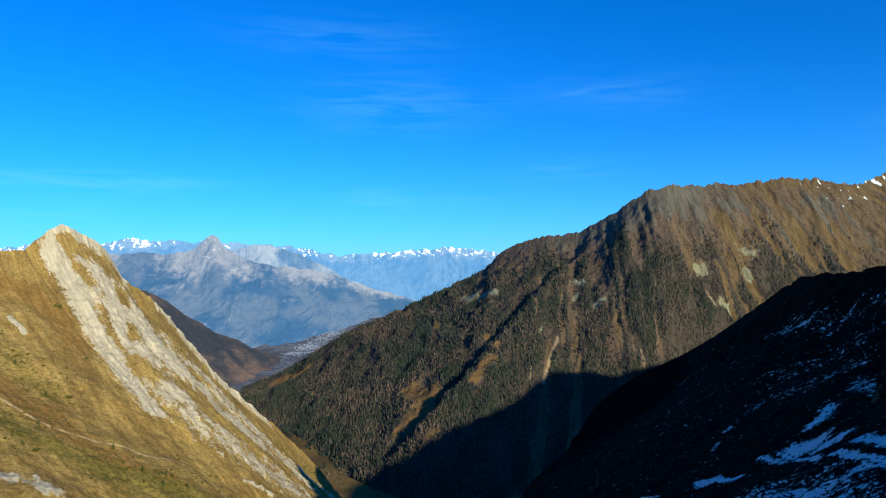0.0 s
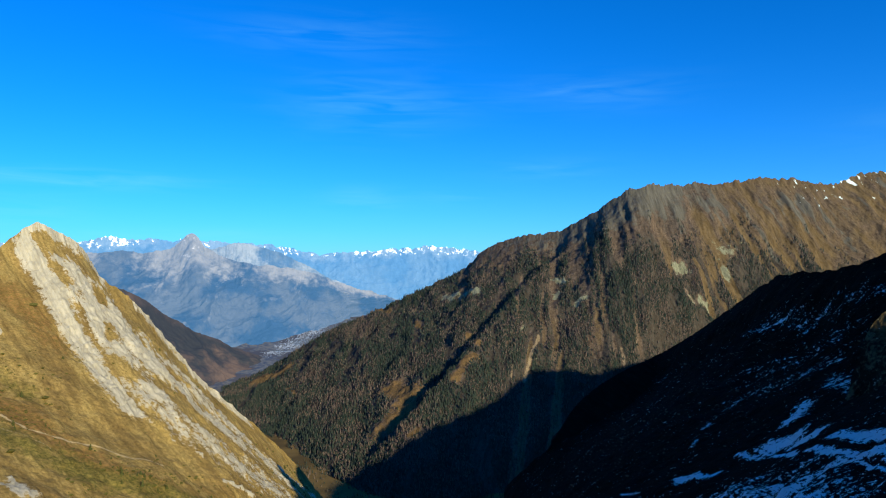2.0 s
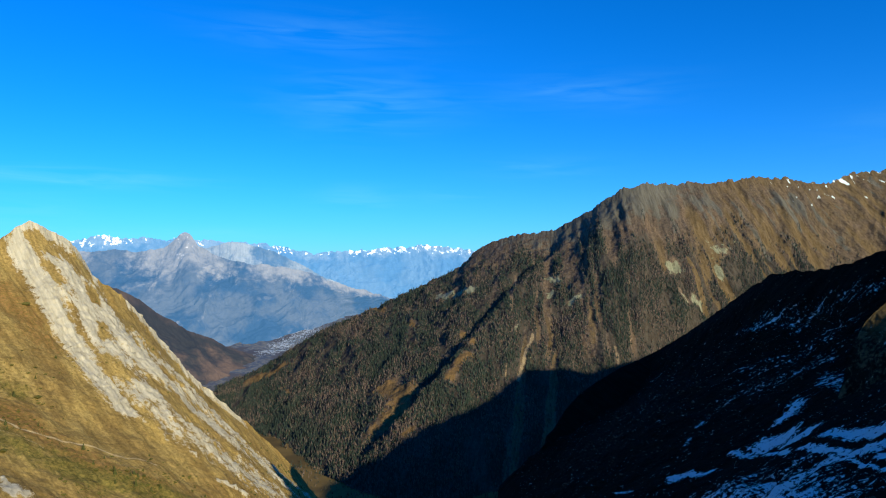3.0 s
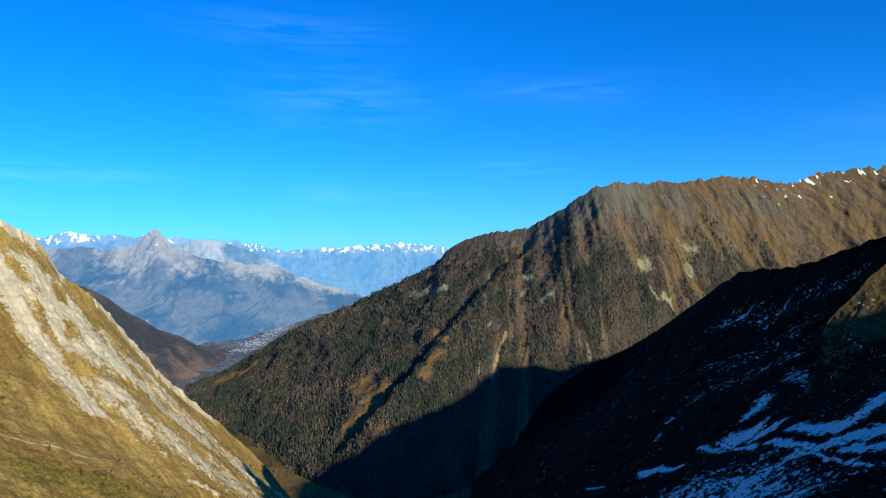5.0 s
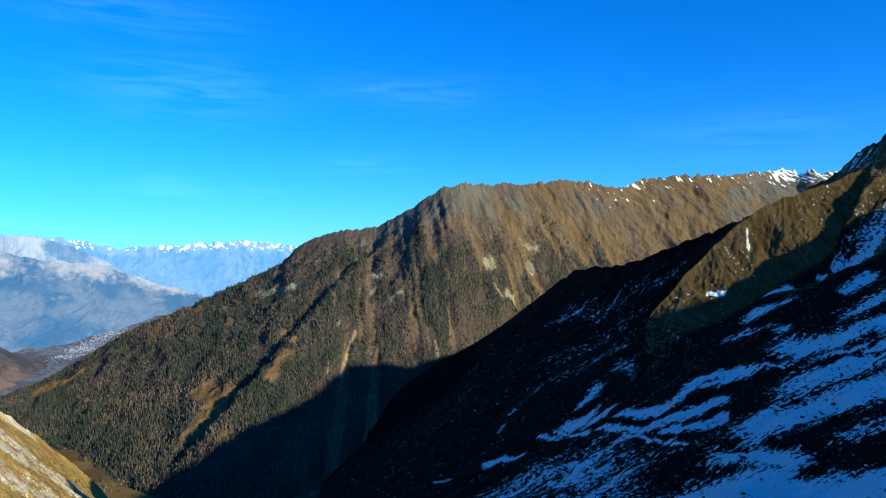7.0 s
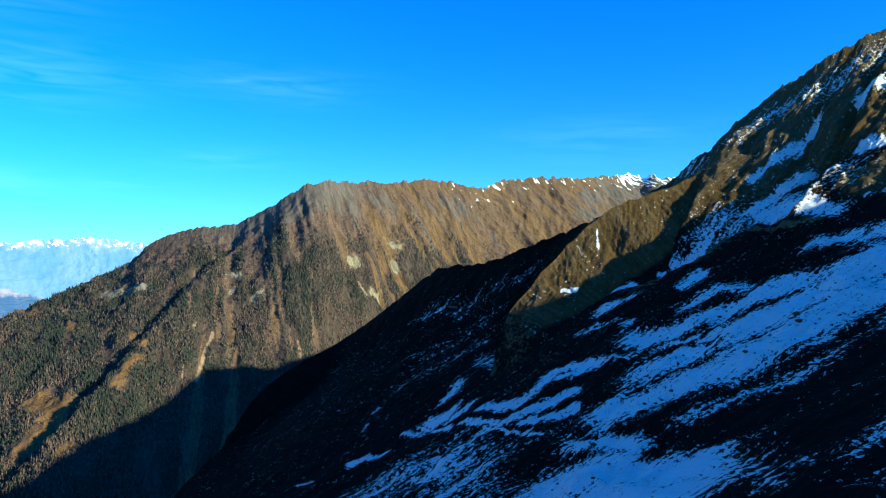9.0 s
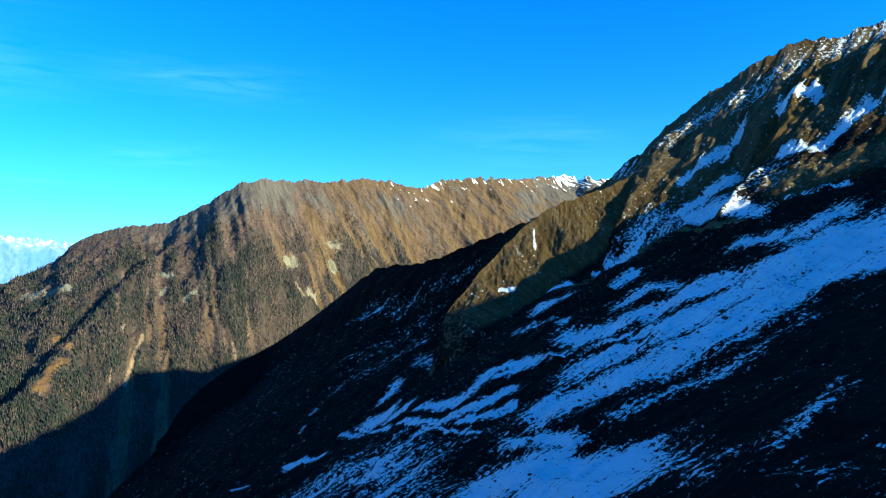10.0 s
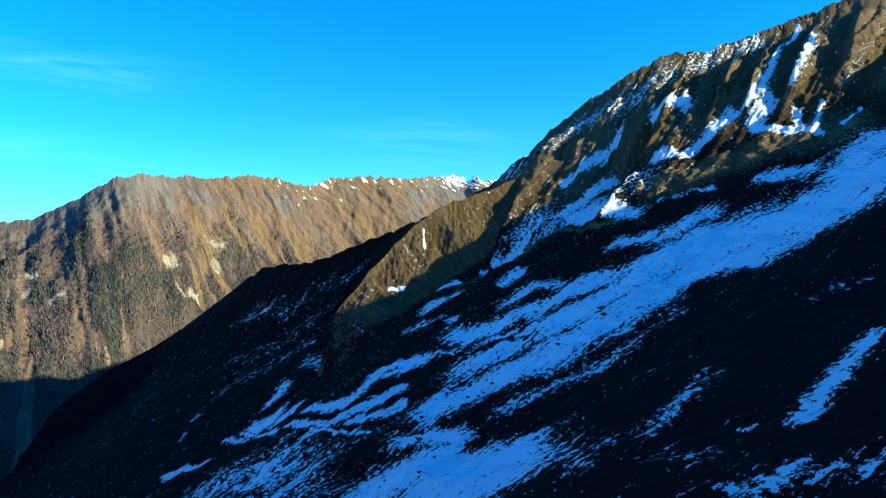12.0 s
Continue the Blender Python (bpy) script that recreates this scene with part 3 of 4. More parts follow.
# where snow lies and where it has gone: lines in plan, half width, cover
SNOW_BAND = [
    ([(575, 667), (629, 617), (685, 580), (758, 548), (856, 530), (959, 509)], 45, 0.9),
    ([(669, 697), (739, 653), (796, 609), (873, 579), (951, 549), (1012, 537)], 45, 0.9),
    ([(727, 792), (756, 740), (786, 726), (831, 673), (885, 630)], 28, 0.9),
    ([(856, 683), (889, 652), (917, 592), (962, 571)], 20, 0.8),
    ([(991, 676), (1010, 633), (1028, 593), (1089, 577)], 32, 0.8),
    ([(986, 524), (1043, 465), (1120, 415), (1246, 369)], 87, 0.95),
    ([(1262, 441), (1395, 413)], 51, 0.9),
    ([(1209, 539), (1284, 484)], 19, 0.8)]
SNOW_FIELD = [
    ([(920, 490), (975, 432), (1040, 386), (1150, 338)], 42, 0.85),
    ([(442, 613), (474, 568), (495, 507), (516, 456)], 49, 0.95),
    ([(515, 690), (521, 624), (525, 563)], 18, 0.9),
    ([(441, 528), (458, 470), (488, 444)], 42, 0.9),
    ([(536, 460), (505, 404), (475, 364)], 16, 0.48),
    ([(577, 549), (650, 512), (683, 487), (736, 476), (803, 464)], 21, 0.52),
    ([(621, 832), (672, 804), (700, 763), (746, 689)], 10, 0.8)]
SNOW_FANS = [
    ([(598, 1135), (640, 1170)], 18, 0.9),
    ([(548, 1020), (572, 1006)], 19, 0.9),
    ([(537, 1081), (556, 1055)], 27, 0.9),
    ([(507, 1120), (511, 1061), (508, 955), (524, 880), (535, 808)], 8, 0.85),
    ([(553, 929), (567, 870), (586, 840), (634, 864), (672, 804)], 17, 0.9),
    ([(525, 835), (565, 796), (606, 773)], 12, 0.9),
    ([(534, 792), (565, 757), (587, 749)], 11, 0.85),
    ([(516, 867), (515, 791), (525, 740)], 4, 0.85),
    ([(414, 1149), (441, 1112), (456, 1087)], 10, 0.9),
    ([(707, 1067), (724, 1020), (754, 1011)], 7, 0.8),
    ([(731, 917), (752, 832)], 15, 0.8)]
SNOW_FLECKS = [
    ([(430, 215), (455, 180), (462, 140)], 26, 0.46),
    ([(530, 350), (505, 430)], 34, 0.44),
    ([(470, 250), (480, 300)], 26, 0.36),
    ([(412, 838), (446, 839), (507, 860)], 19, 0.72),
    ([(369, 930), (414, 915), (450, 897)], 16, 0.66),
    ([(412, 874), (423, 812), (453, 804)], 16, 0.66),
    ([(393, 761), (430, 763), (448, 766)], 14, 0.7),
    ([(381, 940), (429, 874), (447, 737)], 106, 0.44),
    ([(475, 1241), (490, 1260)], 6, 0.6),
    ([(340, 1211), (360, 1181)], 7, 0.6),
    ([(710, 1193), (701, 1115)], 29, 0.6)]
SNOW_BASIN = [
    ([(770, 1569), (818, 1481), (880, 1400), (948, 1359)], 35, 0.55),
    ([(800, 1477), (856, 1438), (910, 1373)], 18, 0.66),
    ([(686, 1398), (762, 1353), (802, 1348)], 64, 0.42),
    ([(604, 1366), (664, 1298), (741, 1268)], 26, 0.5),
    ([(526, 1298), (592, 1337)], 16, 0.45),
    ([(808, 1083), (858, 1027), (912, 993)], 12, 0.9),
    ([(966, 978), (1024, 945), (1088, 905), (1163, 851)], 16, 0.85),
    ([(1063, 924), (1100, 852), (1083, 728)], 34, 0.85),
    ([(803, 946), (822, 909)], 23, 0.8),
    ([(863, 820), (905, 822)], 16, 0.75),
    ([(810, 770), (862, 761), (867, 712)], 21, 0.75)]
SNOW_GULLIES = [
    ([(1739, 688), (1585, 677), (1489, 663), (1429, 672)], 7, 1.0),
    ([(1642, 618), (1538, 606), (1509, 612)], 9, 0.9),
    ([(1484, 644), (1404, 643), (1387, 619), (1386, 562), (1406, 524)], 17, 1.0),
    ([(1472, 588), (1397, 551)], 10, 0.95),
    ([(1504, 551), (1397, 527)], 7, 0.9),
    ([(1525, 486), (1457, 497)], 6, 0.9),
    ([(1418, 693), (1342, 710), (1282, 722), (1265, 777)], 16, 1.0),
    ([(1423, 801), (1369, 840)], 18, 0.9),
    ([(1131, 687), (1177, 614)], 10, 0.8)]
SNOW_CREST = [
    ([(1233, 1150), (1224, 1044), (1307, 1000), (1360, 934), (1455, 871), (1578, 812), (1660, 759)], 34, 0.44),
    ([(1177, 946), (1251, 923), (1320, 906)], 10, 0.8),
    ([(966, 973), (1060, 926), (1174, 899), (1254, 871)], 15, 0.85),
    ([(1173, 776), (1130, 865), (1056, 923)], 60, 0.85),
    ([(918, 1101), (910, 1087)], 3, 0.85),
    ([(822, 1087), (842, 1069)], 4, 1.0)]
SNOW_STREAKS = [
    ([(772, 295), (831, 247)], 8, 0.9),
    ([(530, 212), (573, 209), (633, 208), (671, 200)], 8, 0.9),
    ([(503, 320), (541, 325), (619, 326)], 9, 0.95),
    ([(459, 316), (491, 317)], 3, 0.9),
    ([(435, 201), (454, 180)], 5, 0.75),
    ([(463, 157), (462, 138)], 6, 0.7),
    ([(438, 214), (451, 208)], 4, 0.7),
    ([(541, 276), (544, 271)], 3, 0.7),
    ([(526, 250), (528, 238)], 3, 0.6)]
SNOW_BARE = [
    ([(479, 698), (503, 704)], 35, 1.0),
    ([(528, 534), (556, 499)], 19, 0.9),
    ([(960, 800), (934, 674)], 29, 0.8),
    ([(807, 885), (783, 778)], 19, 0.8),
    ([(687, 796), (721, 717), (739, 648)], 8, 0.8),
    ([(705, 1027), (703, 897), (723, 851)], 42, 0.7),
    ([(554, 431), (631, 419), (700, 416), (775, 412)], 37, 0.8),
    ([(554, 401), (513, 297)], 30, 0.7),
    ([(715, 380), (776, 317), (909, 270)], 76, 0.8),
    ([(483, 290), (545, 267), (639, 251)], 20, 0.7),
    ([(1210, 465), (1322, 461)], 11, 0.8),
    ([(545, 1485), (669, 1429), (815, 1346)], 234, 0.5)]
C_SNOW = SNOW_BAND + SNOW_FIELD + SNOW_FANS + SNOW_FLECKS + SNOW_BASIN + SNOW_GULLIES + SNOW_CREST + SNOW_STREAKS
C_MORAINE = [
    ([(874, 930), (920, 901), (996, 892), (1054, 903)], 37, 1.0),
    ([(1041, 843), (1029, 764), (1052, 718)], 14, 1.0),
    ([(1176, 738), (1195, 679), (1264, 615), (1328, 540)], 54, 0.8)]
C_SCREE = [
    ([(1177, 703), (1263, 626), (1358, 552), (1464, 491)], 80, 1.0)]
S_CREST = [(1186, 1013, 706), (1068, 1053, 647), (980, 1082, 616), (924, 1105, 581), (850, 1125, 516), (769, 1134, 434), (721, 1130, 383), (640, 1080, 240)]
S_FOOT = [(1194, 903, 618), (1076, 940, 540), (988, 965, 478), (932, 980, 440), (858, 990, 400), (777, 984, 379), (729, 980, 349), (650, 1000, 200)]
S_BACK = [(1230, 1110, 630), (1150, 1180, 560), (1080, 1220, 500), (1010, 1240, 450), (930, 1250, 390), (850, 1240, 330), (780, 1220, 280), (690, 1170, 190)]


def build_right_ridge():
    p, s, t = face(C_CREST, C_FOOT, 1000, 500, 0.75, 1.0, (0.612, 0.94), (0.536, 0.94))
    s = s - 483
    x, y = p[..., 0], p[..., 1]
    n, top = grid_normals(p), step(0.42, 0.12, t)
    warp = 30 * fbm(x / 250, y / 250, 3, 101)
    g1 = ridged((s + warp) / 130, t * 1.3, 3, 102) - 0.6
    g2 = ridged((s + warp) / 42, t * 3, 3, 103) - 0.6
    moraine = stroke_field(x, y, C_MORAINE)
    d = -58 * stroke_field(x, y, [([(970, 955), (1080, 905), (1230, 860)], 85, 1.0)]) + step(0, 0.06, t) * (top * (34 * g1 + 17 * g2) + (1 - top) * (8 * g1 + 4 * g2)) + 7 * moraine * (0.7 + fbm(x / 35, y / 35, 3, 108))
    d += 7 * fbm(x / 70, y / 70, 5, 104) * step(0, 0.08, t) + 1.2 * fbm(x / 12, y / 12, 3, 105) + top * (4 * (ridged(x / 14, y / 14, 3, 106) - 0.6) + 9 * (ridged(x / 60, y / 60, 5, 107, 0.6) - 0.62) * step(0, 0.05, t))
    # buttresses: a steep shaded side and a broad sunny one
    for at, lean, proud, reach in ((1567, 190, 30, 0.4), (1857, 310, 30, 0.5), (2002, 290, 34, 0.25), (2092, 310, 34, 0.25), (2192, 350, 36, 0.25), (2292, 380, 32, 0.25)):
        ds = s - at - lean * t + 14 * fbm(t * 7, s * 0 + at, 3, 109)
        d += proud * np.where(ds > 0, np.exp(-ds / 75), np.clip(1 + ds / 22, 0, 1)) * step(0.0, 0.08, t) * step(reach, 0.55 * reach, t)
    # broken, blocky rock in the crags
    crag = top * step(0, 0.04, t) * step(942, 1392, s)
    blk = 3.2 * fbm(x / 26, y / 26, 4, 113) + 0.02 * p[..., 2]
    d += crag * (1.7 * (np.floor(blk) + step(0.6, 1, blk % 1) - 0.02 * p[..., 2]) + 7 * (ridged((s + 8 * fbm(x / 30, y / 30, 2, 116)) / 21, t * 13, 2, 115) - 0.68) + 3 * (ridged(x / 11, y / 11, 2, 114, 0.6) - 0.6))
    high = step(792, 1392, s)
    tooth = np.exp(-t / 0.02) * (5 * fbm(s / 45, t * 0, 5, 111, 0.6) + high * 44 * (ridged(s / 85, t * 0, 5, 112, 0.55) - 0.70)) * (0.25 + 0.75 * step(300, 800, s)) * (1 - 0.85 * step(2330, 2480, s))
    for at, tall, wide in ((1814, 6, 22), (1735, 7, 24), (1640, 5, 18), (1955, 5, 16)):  # towers on the crest
        tooth += tall * np.exp(-np.abs((s - at) / wide) ** 3 - t / 0.03)
    q = p + n * d[..., None]
    q[..., 2] += tooth
    q[..., 2] -= 38 * step(1250, 950, s) * step(0.0, 0.10, t) * step(0.6, 0.1, t)
    snow = 0.02 + 0.06 * g1 + 0.14 * top - 0.10 * step(0.2, -0.2, -g2) * top
    field, bare = (stroke_field(q[..., 0], q[..., 1], k) for k in (C_SNOW, SNOW_BARE))
    snow = np.maximum(snow, 0.47 + 1.02 * (field - 0.5)) * (1 - 0.8 * bare)
    snow = np.where(moraine > 0.3, snow * 0.55, snow) - 0.5 * np.exp(-t / 0.05) * step(1292, 1000, s)
    rock = np.clip(top * (0.12 + 0.5 * step(0.0, 0.2, g1)), 0, 1)
    scree = stroke_field(q[..., 0], q[..., 1], C_SCREE)
    # crags and sunlit scree take the brown; the shaded nose is left painted near-black
    tan = np.maximum(top * 0.75 * step(942, 1392, s), 0.72 * scree)
    rock = rock * step(942, 1392, s)
    # the slope runs on down to the valley floor
    run = np.linspace(0, 0.5, 16)[None, :, None]
    fall = p[:, -1] - p[:, 0]
    low = q[:, -1:] + fall[:, None] * run * np.array([1, 1, 1.15])
    b, bs, bt = face(C_CREST, C_BACK, 1000, 14, 0.9, 1.0, (0.612, 0.94))
    b[:, 0] = q[:, 0]
    z = np.zeros_like(bs)
    lz = np.zeros(low.shape[:2])
    masks = {"snow": [snow, z - 1, lz], "rock": [rock, z, lz], "tan": [tan, z, lz], "talus": [np.maximum(moraine * 0.62, 0.5 * scree), z, lz], "fs": [s + warp + 700 * t, bs, lz + s[:, -1:]], "ft": [t * 1100, bt * 900, lz + run[..., 0] * 900]}
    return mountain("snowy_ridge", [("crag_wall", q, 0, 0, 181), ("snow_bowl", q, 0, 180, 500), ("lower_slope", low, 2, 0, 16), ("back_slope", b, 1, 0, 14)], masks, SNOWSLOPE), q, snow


def build_spur():
    grids, masks = [], {"snow": [], "rock": [], "tan": [], "talus": [], "fs": [], "ft": []}
    for foot, nt in ((S_FOOT, 150), (S_BACK, 60)):
        p, s, t = face(S_CREST, foot, 420, nt, 0.62)
        x, y = p[..., 0], p[..., 1]
        g = ridged(s / 60, t * 1.5, 3, 121) - 0.6
        d = step(0, 0.15, t) * 9 * g + 4 * fbm(x / 40, y / 40, 4, 122) * step(0, 0.1, t) + 4 * (ridged(x / 12, y / 12, 3, 123) - 0.6)
        q = p + grid_normals(p) * d[..., None]
        q[..., 2] += np.exp(-t / 0.05) * 5 * fbm(s / 35, t * 0, 4, 124)
        if grids:
            q[:, 0] = grids[0][:, 0]
        grids.append(q)
        z = np.zeros_like(s)
        # brown stops where the sunlit part ends; below, the shade is painted near-black
        for key, m in (("snow", 0.04 + 0.6 * step(0.75, 0.95, t) * stroke_field(x, y, SNOW_BASIN) + 0.9 * stroke_field(x, y, SNOW_CREST[-2:])), ("rock", (0.35 + 0.5 * g) * step(0.85, 0.55, t)), ("tan", 0.85 * step(0.95, 0.6, t) * step(520, 440, s)), ("talus", 0.25 * step(0.5, 0.8, t) * step(1.0, 0.8, t)), ("fs", s), ("ft", t * 150)):
            masks[key].append(m)
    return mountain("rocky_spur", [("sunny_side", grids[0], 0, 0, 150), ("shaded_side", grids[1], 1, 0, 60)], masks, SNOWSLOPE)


def sized(ob):
    ob.location, ob.scale = (0, 0, EYE * (1 - C_SIZE)), (C_SIZE, C_SIZE, C_SIZE)
    return ob


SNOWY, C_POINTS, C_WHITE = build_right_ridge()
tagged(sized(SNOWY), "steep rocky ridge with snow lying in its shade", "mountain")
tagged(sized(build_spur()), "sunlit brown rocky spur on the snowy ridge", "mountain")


def build_boulders():
    rng = np.random.default_rng(8)
    q = C_POINTS[:920]
    x, y = q[..., 0], q[..., 1]
    area = np.linalg.norm(np.cross(np.gradient(q, axis=0), np.gradient(q, axis=1)), axis=2)
    w = area * (0.25 + 4 * stroke_field(x, y, C_MORAINE) + 0.8 * stroke_field(x, y, SNOW_BARE)) * np.clip(0.4 + fbm(x / 40, y / 40, 3, 131), 0.05, 2)
    pick = rng.choice(w.size, 9000, p=w.ravel() / w.sum())
    at = q.reshape(-1, 3)[pick] + np.c_[rng.uniform(-1, 1, (len(pick), 2)), np.full(len(pick), -0.1)]
    size = 0.5 + rng.exponential(0.7, len(pick))
    v, f = scatter(at, size * 0.8, size, *rock_template(), rng, 0.1)
    return stuff_mesh("boulders", v, f, BOULDER)


tagged(sized(build_boulders()), "grey-brown boulders and scree on the ridge", "boulders", kind="stuff")

# ---------------------------------------------------------------- unseen high ridge to the right, added to keep the sun off the opposite slope
H_CREST = [(690, -70, 560), (770, -10, 640), (825, 29, 680), (956, 120, 744), (1048, 185, 786), (1207, 296, 830), (1296, 358, 873), (1378, 415, 905), (1446, 463, 883),
           (1490, 494, 862), (1708, 647, 868), (1800, 710, 760), (1950, 810, 560)]
H_FOOT = [(560, 60, 300), (800, 260, 300), (1080, 440, 300), (1350, 660, 300), (1700, 900, 300)]
H_BACK = [(900, -500, 250), (1300, -250, 250), (1700, 0, 250), (2100, 300, 250), (2400, 600, 250)]


def build_shade_ridge():
    grids = []
    for foot in (H_FOOT, H_BACK):
        p, s, t = face(H_CREST, foot, 400, 40, 0.9)
        x, y = p[..., 0], p[..., 1]
        p[..., 2] += step(0, 0.15, t) * 12 * fbm(x / 90, y / 90, 4, 151) + np.exp(-t / 0.04) * (7 * fbm(s / 60, t * 0, 5, 152, 0.6))
        grids.append(p)
    z = [np.zeros(g.shape[:2]) for g in grids]
    masks = {"snow": z, "rock": [k + 0.5 for k in z], "tan": z, "talus": z, "fs": [g[..., 0] for g in grids], "ft": [g[..., 2] for g in grids]}
    return mountain("shade_ridge", [("front_slope", grids[0], 0, 0, 40), ("back_slope", grids[1], 1, 0, 40)], masks, SNOWSLOPE)


tagged(build_shade_ridge(), "unseen dark rocky ridge added to shade the opposite slope", "mountain")

# ---------------------------------------------------------------- distance
D_CREST = [(-1900, 2200, 640), (-1250, 2727, 426), (-1176, 2814, 394), (-1039, 2974, 264), (-890, 3126, 157), (-670, 3282, 42), (-500, 3350, -40)]
D_FOOT = [(-1500, 1900, 60), (-1100, 2300, 10), (-900, 2600, 0), (-700, 2900, -10), (-450, 3150, -40)]
D_BACK = [(-2200, 2700, 100), (-1500, 3300, 60), (-1000, 3500, 20), (-500, 3600, -40)]
E_CREST = [(-2300, 3700, 560), (-1883, 3866, 566), (-1546, 3959, 572), (-1410, 3975, 592), (-1319, 3987, 682), (-1235, 3990, 600), (-1139, 3991, 545), (-976, 3982, 504), (-737, 4084, 471), (-430, 4180, 370), (-180, 4400, 285), (-60, 4520, 235)]
E_FOOT = [(-2000, 3000, 70), (-1400, 3300, 65), (-960, 3450, 70), (-650, 3740, 105), (-390, 4150, 180), (-60, 4480, 225)]
G_CREST = [(-1679, 4303, 564), (-1431, 4392, 584), (-1262, 4423, 612), (-1169, 4407, 636), (-1068, 4432, 622), (-949, 4460, 586), (-814, 4507, 528), (-639, 4555, 425), (-498, 4613, 364), (-355, 4686, 290), (-207, 4755, 237)]
G_FOOT = [(-1700, 4150, 150), (-1200, 4300, 180), (-750, 4430, 225), (-350, 4600, 245), (-120, 4740, 255)]
F_CREST = [(-2600, 4000, 600), (-2125, 4360, 638), (-1994, 4421, 665), (-1262, 4683, 645), (-955, 4755, 620), (-674, 4803, 575), (43, 4850, 622), (394, 4834, 591), (900, 4750, 560)]
F_FOOT = [(-2400, 3700, 100), (-1300, 4200, 180), (-300, 4560, 240), (900, 4500, 240)]


def build_far(name, crest, foot, material, rough, high_at, snow_of, back=None, seed=200, ns=700, nt=200, lean=0.0, jag=0.5, peak=lambda x, t: 0.0):
    p, s, t = face(crest, foot, ns, nt, 0.85)
    x, y = p[..., 0], p[..., 1]
    u = (s + lean * t) / 330 + 0.5 * fbm(x / 350, y / 350, 3, seed)
    g = ridged(u, t * 1.8, 4, seed + 1, 0.55) - 0.62
    d = rough * (step(0, 0.25, t) * 3.2 * g + 0.5 * fbm(x / 90, y / 90, 5, seed + 2))
    q = p + grid_normals(p) * d[..., None]
    q[..., 2] += np.exp(-t / 0.03) * rough * jag * (fbm(s / 120, t * 0, 6, seed + 3, 0.6) + 0.7 * (ridged(s / 50, t * 0, 3, seed + 4) - 0.66))
    grids, masks = [q], {"high": [peak(x, t) + step(high_at, 0, t) * (0.55 + 0.5 * fbm(x / 260, y / 260, 3, seed + 7)) + 0.6 * g + 0.30 * step(0.80, 0.96, ridged(u * 1.3 + 0.4 * t, t * 1.6, 4, seed + 9)) * step(0.05, 0.3, t)], "snow": [snow_of(s, t, x)]}
    if back:
        b, bs, bt = face(crest, back, ns, 12)
        b[:, 0] = q[:, 0]
        grids.append(b)
        for m in masks.values():
            m.append(np.zeros_like(bs))
    return sheet(name, grids, masks, material)


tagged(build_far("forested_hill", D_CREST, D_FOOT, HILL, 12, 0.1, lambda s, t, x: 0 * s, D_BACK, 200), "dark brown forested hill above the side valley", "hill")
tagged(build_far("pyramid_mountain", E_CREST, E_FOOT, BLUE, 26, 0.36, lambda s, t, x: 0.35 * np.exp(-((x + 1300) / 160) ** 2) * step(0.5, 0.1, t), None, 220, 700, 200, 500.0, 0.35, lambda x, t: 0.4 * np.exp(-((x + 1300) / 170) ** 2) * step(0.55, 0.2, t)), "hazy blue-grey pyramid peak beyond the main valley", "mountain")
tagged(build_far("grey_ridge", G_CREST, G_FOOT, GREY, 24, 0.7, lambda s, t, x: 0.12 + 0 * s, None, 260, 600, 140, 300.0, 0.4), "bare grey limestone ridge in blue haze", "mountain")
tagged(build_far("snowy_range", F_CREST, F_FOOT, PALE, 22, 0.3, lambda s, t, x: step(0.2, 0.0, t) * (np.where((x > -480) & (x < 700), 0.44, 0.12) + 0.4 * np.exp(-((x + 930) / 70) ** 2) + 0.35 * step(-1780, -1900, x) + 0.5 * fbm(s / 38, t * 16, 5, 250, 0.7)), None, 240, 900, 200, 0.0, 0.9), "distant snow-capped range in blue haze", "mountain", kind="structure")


def build_town():
    rng = np.random.default_rng(11)
    n = 1500
    along = rng.beta(1.3, 1.6, n)
    x = -722 + 175 * along + rng.normal(0, 30, n)
    y = 3330 + 640 * along + rng.normal(0, 50, n)
    at = np.stack([x, y, base_height(x, y) + 2], -1)
    box = [(-1, -1, 0), (1, -1, 0), (1, 1, 0), (-1, 1, 0), (-1, -1, 0.7), (1, -1, 0.7), (1, 1, 0.7), (-1, 1, 0.7), (0, -1, 1), (0, 1, 1)]
    tri = [(0, 1, 5, 4), (2, 3, 7, 6), (1, 2, 6, 5), (3, 0, 4, 7), (4, 8, 9, 7), (5, 6, 9, 8), (4, 5, 8, 8), (6, 7, 9, 9)]
    w = rng.uniform(0.8, 2.0, n)
    v, f = scatter(at, w * rng.uniform(0.8, 1.6, n), w, box, tri, rng, 0.0)
    return stuff_mesh("far_town", v, [tuple(dict.fromkeys(k)) for k in f], TOWN)


# house walls get a bluish emission too, painted haze
TOWN = hazy_material("hazy_house_walls", (0.30, 0.31, 0.33), (0.16, 0.17, 0.19), (0.22, 0.23, 0.25), SNOW, (0.035, 0.10, 0.18))
tagged(build_town(), "small pale houses of a town on the valley floor", "town", kind="stuff")


# ---------------------------------------------------------------- small conifers on the grassy mountain
def part(name, verts, faces, material, parent, label=""):
    me = bpy.data.meshes.new(name)
    me.from_pydata(verts, [], faces)
    me.materials.append(material)
    ob = new(name, me)
    ob.parent = parent
    return tagged(ob, label)


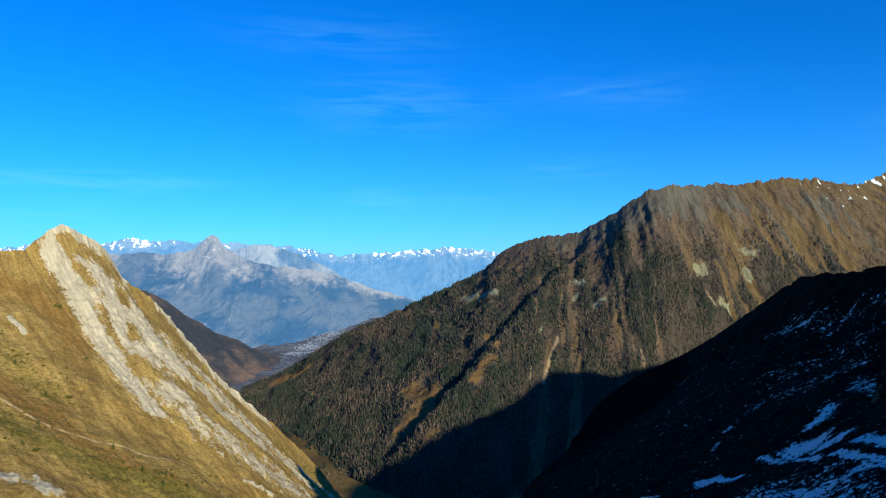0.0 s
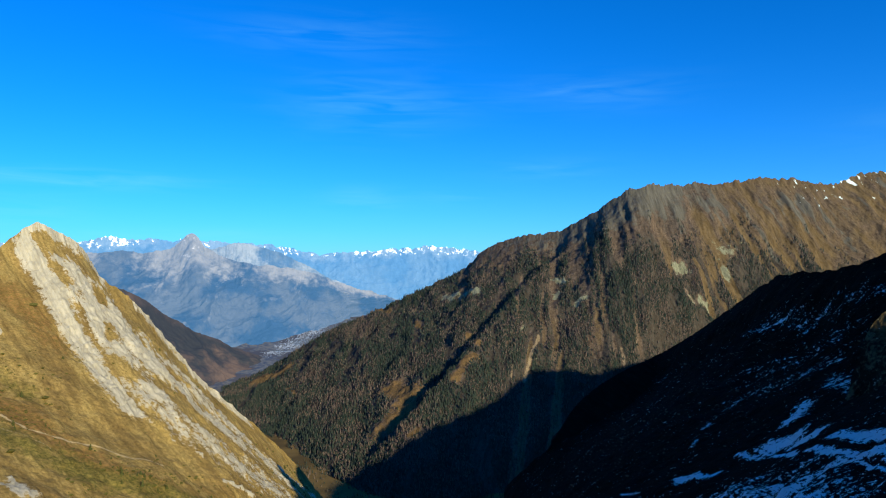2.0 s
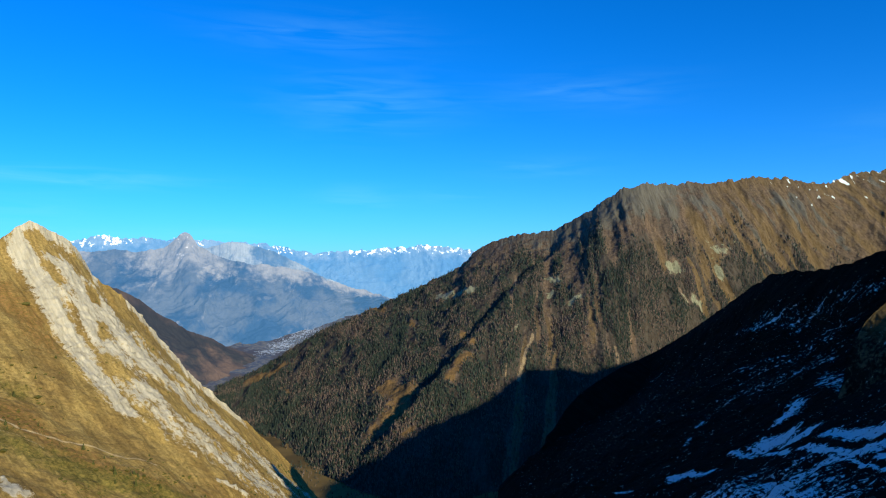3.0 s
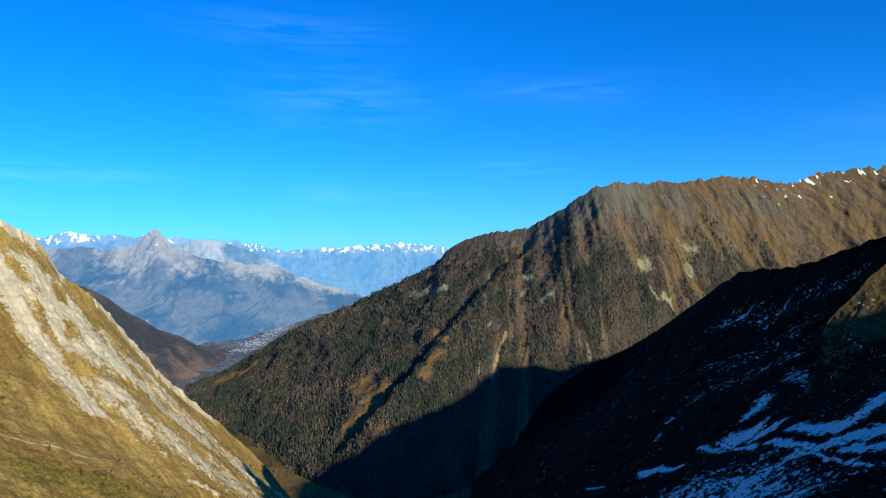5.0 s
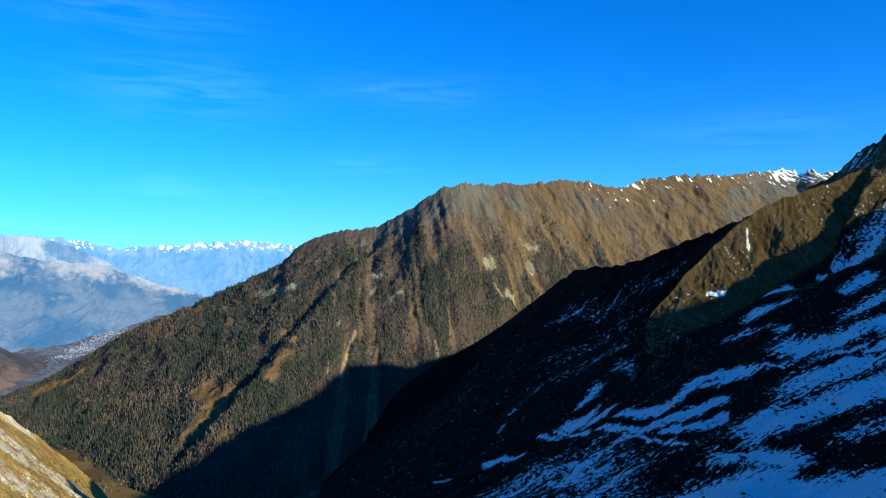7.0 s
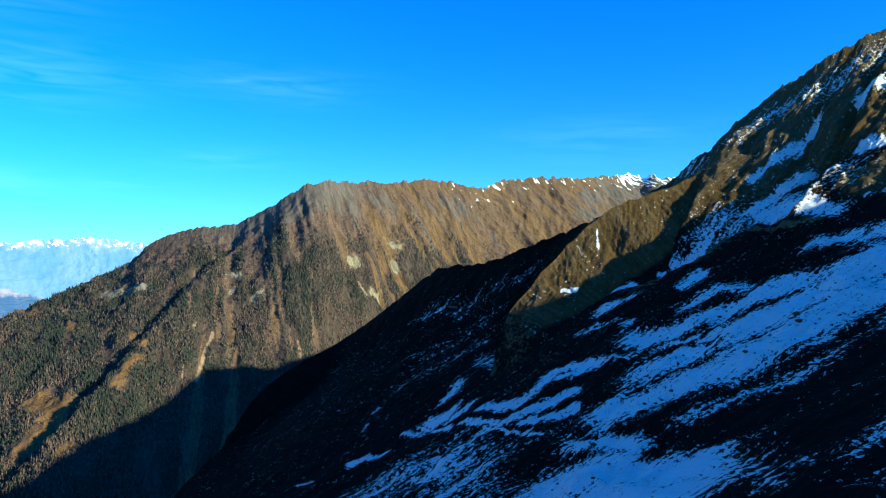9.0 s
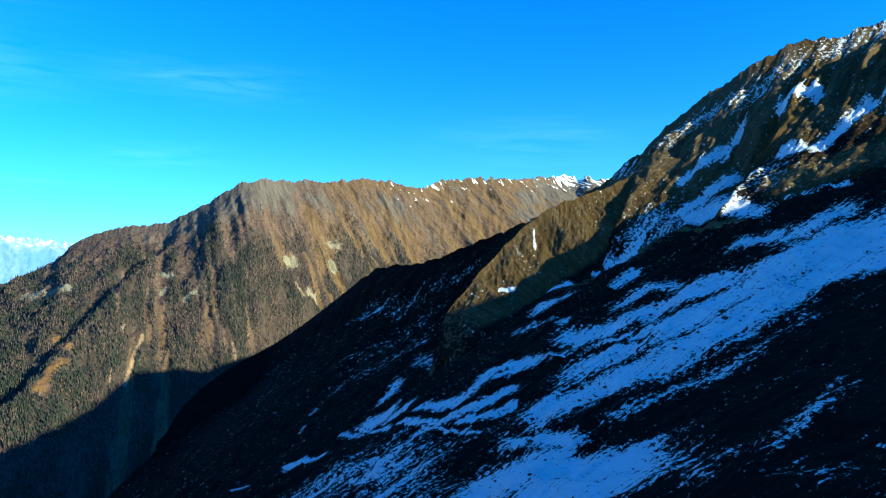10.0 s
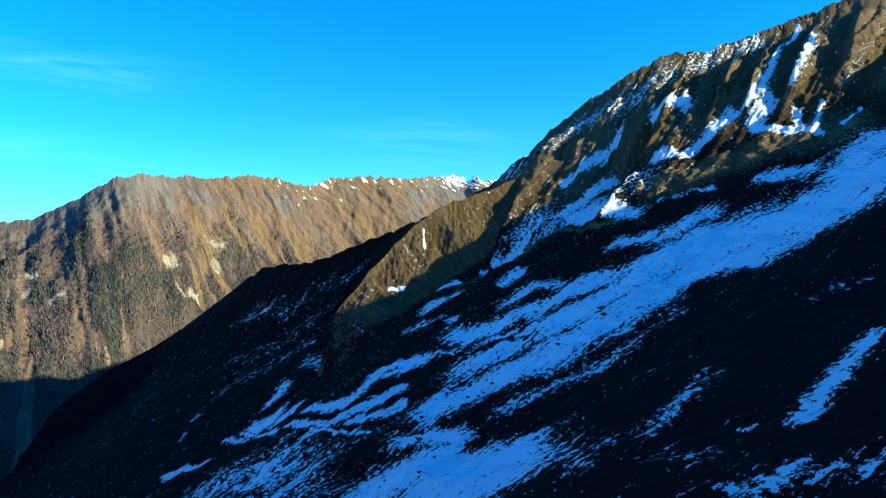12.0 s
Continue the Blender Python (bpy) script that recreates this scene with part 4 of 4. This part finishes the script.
def build_conifer(seed, tall, wide):
    rng = random.Random(seed)
    tree = new("mountain_pine")
    v = [(0.12 * (1 - k) * math.cos(a), 0.12 * (1 - k) * math.sin(a), -0.6 + k * (tall * 0.9 + 0.6)) for k in (0, 0.9) for a in (0, 1.26, 2.51, 3.77, 5.03)]
    part("trunk", v, [(i, (i + 1) % 5, 5 + (i + 1) % 5, 5 + i) for i in range(5)], BARK, tree)
    v, f = [], []
    for k in range(10):
        h = 0.06 + 0.9 * k / 10
        reach = wide * (1 - h) ** 0.8 + 0.08
        for i in range(8):
            a = 6.283 * i / 8 + rng.uniform(-0.4, 0.4) + k
            r, z = reach * rng.uniform(0.6, 1.15), tall * (h + rng.uniform(-0.03, 0.03))
            c, s, b, o = math.cos(a), math.sin(a), len(v), 0.32 * reach + 0.1
            v += [(0, 0, z + 0.12 * tall), (r * c - o * s, r * s + o * c, z - 0.1 * r), (r * 1.15 * c, r * 1.15 * s, z - 0.3 * r), (r * c + o * s, r * s - o * c, z - 0.1 * r), (r * 0.6 * c, r * 0.6 * s, z + 0.35 * o + 0.03 * tall)]
            f += [(b, b + 1, b + 4), (b + 1, b + 2, b + 4), (b + 2, b + 3, b + 4), (b + 3, b, b + 4)]
    part("crown", v, f, NEEDLES, tree)
    return tagged(tree, "small dark green mountain pine on dry grass", "tree", "pines on the grassy mountain")


def plant_slope():
    rng = np.random.default_rng(3)
    q = A_POINTS
    x, y = q[..., 0], q[..., 1]
    models = [build_conifer(1, 4.2, 1.3), build_conifer(2, 3.2, 1.3), build_conifer(3, 5.2, 1.5)]
    w = 0.15 + 2.0 * stroke_field(x, y, A_GREEN) 
    w *= 1 - np.clip(1.7 * A_BARE, 0, 0.93)
    w *= (np.arange(q.shape[1]) > 60)[None] * np.clip(fbm(x / 50, y / 50, 3, 141) + 0.35, 0, 1)
    spots = q.reshape(-1, 3)[rng.choice(w.size, 150, p=w.ravel() / w.sum())]
    for k, at in enumerate(spots):
        m = pose(*at, 0, 0, rng.uniform(0, 360)) @ Matrix.Scale(rng.uniform(0.4, 1.0), 4)
        if k < 3:
            models[k].matrix_basis = m
        else:
            ob = copy_thing(models[k % 3], m)
            ob.matrix_basis = m
    pick = rng.choice(w.size, 4200, p=w.ravel() / w.sum())
    size = 0.3 + rng.exponential(0.4, 4200)
    v, f = scatter(q.reshape(-1, 3)[pick] - (0, 0, 0.1), size * 0.7, size, *rock_template(), rng, 0.0)
    tagged(stuff_mesh("juniper_bushes", v, f, JUNIPER), "low green juniper bushes on dry grass", "bushes", kind="stuff")


plant_slope()
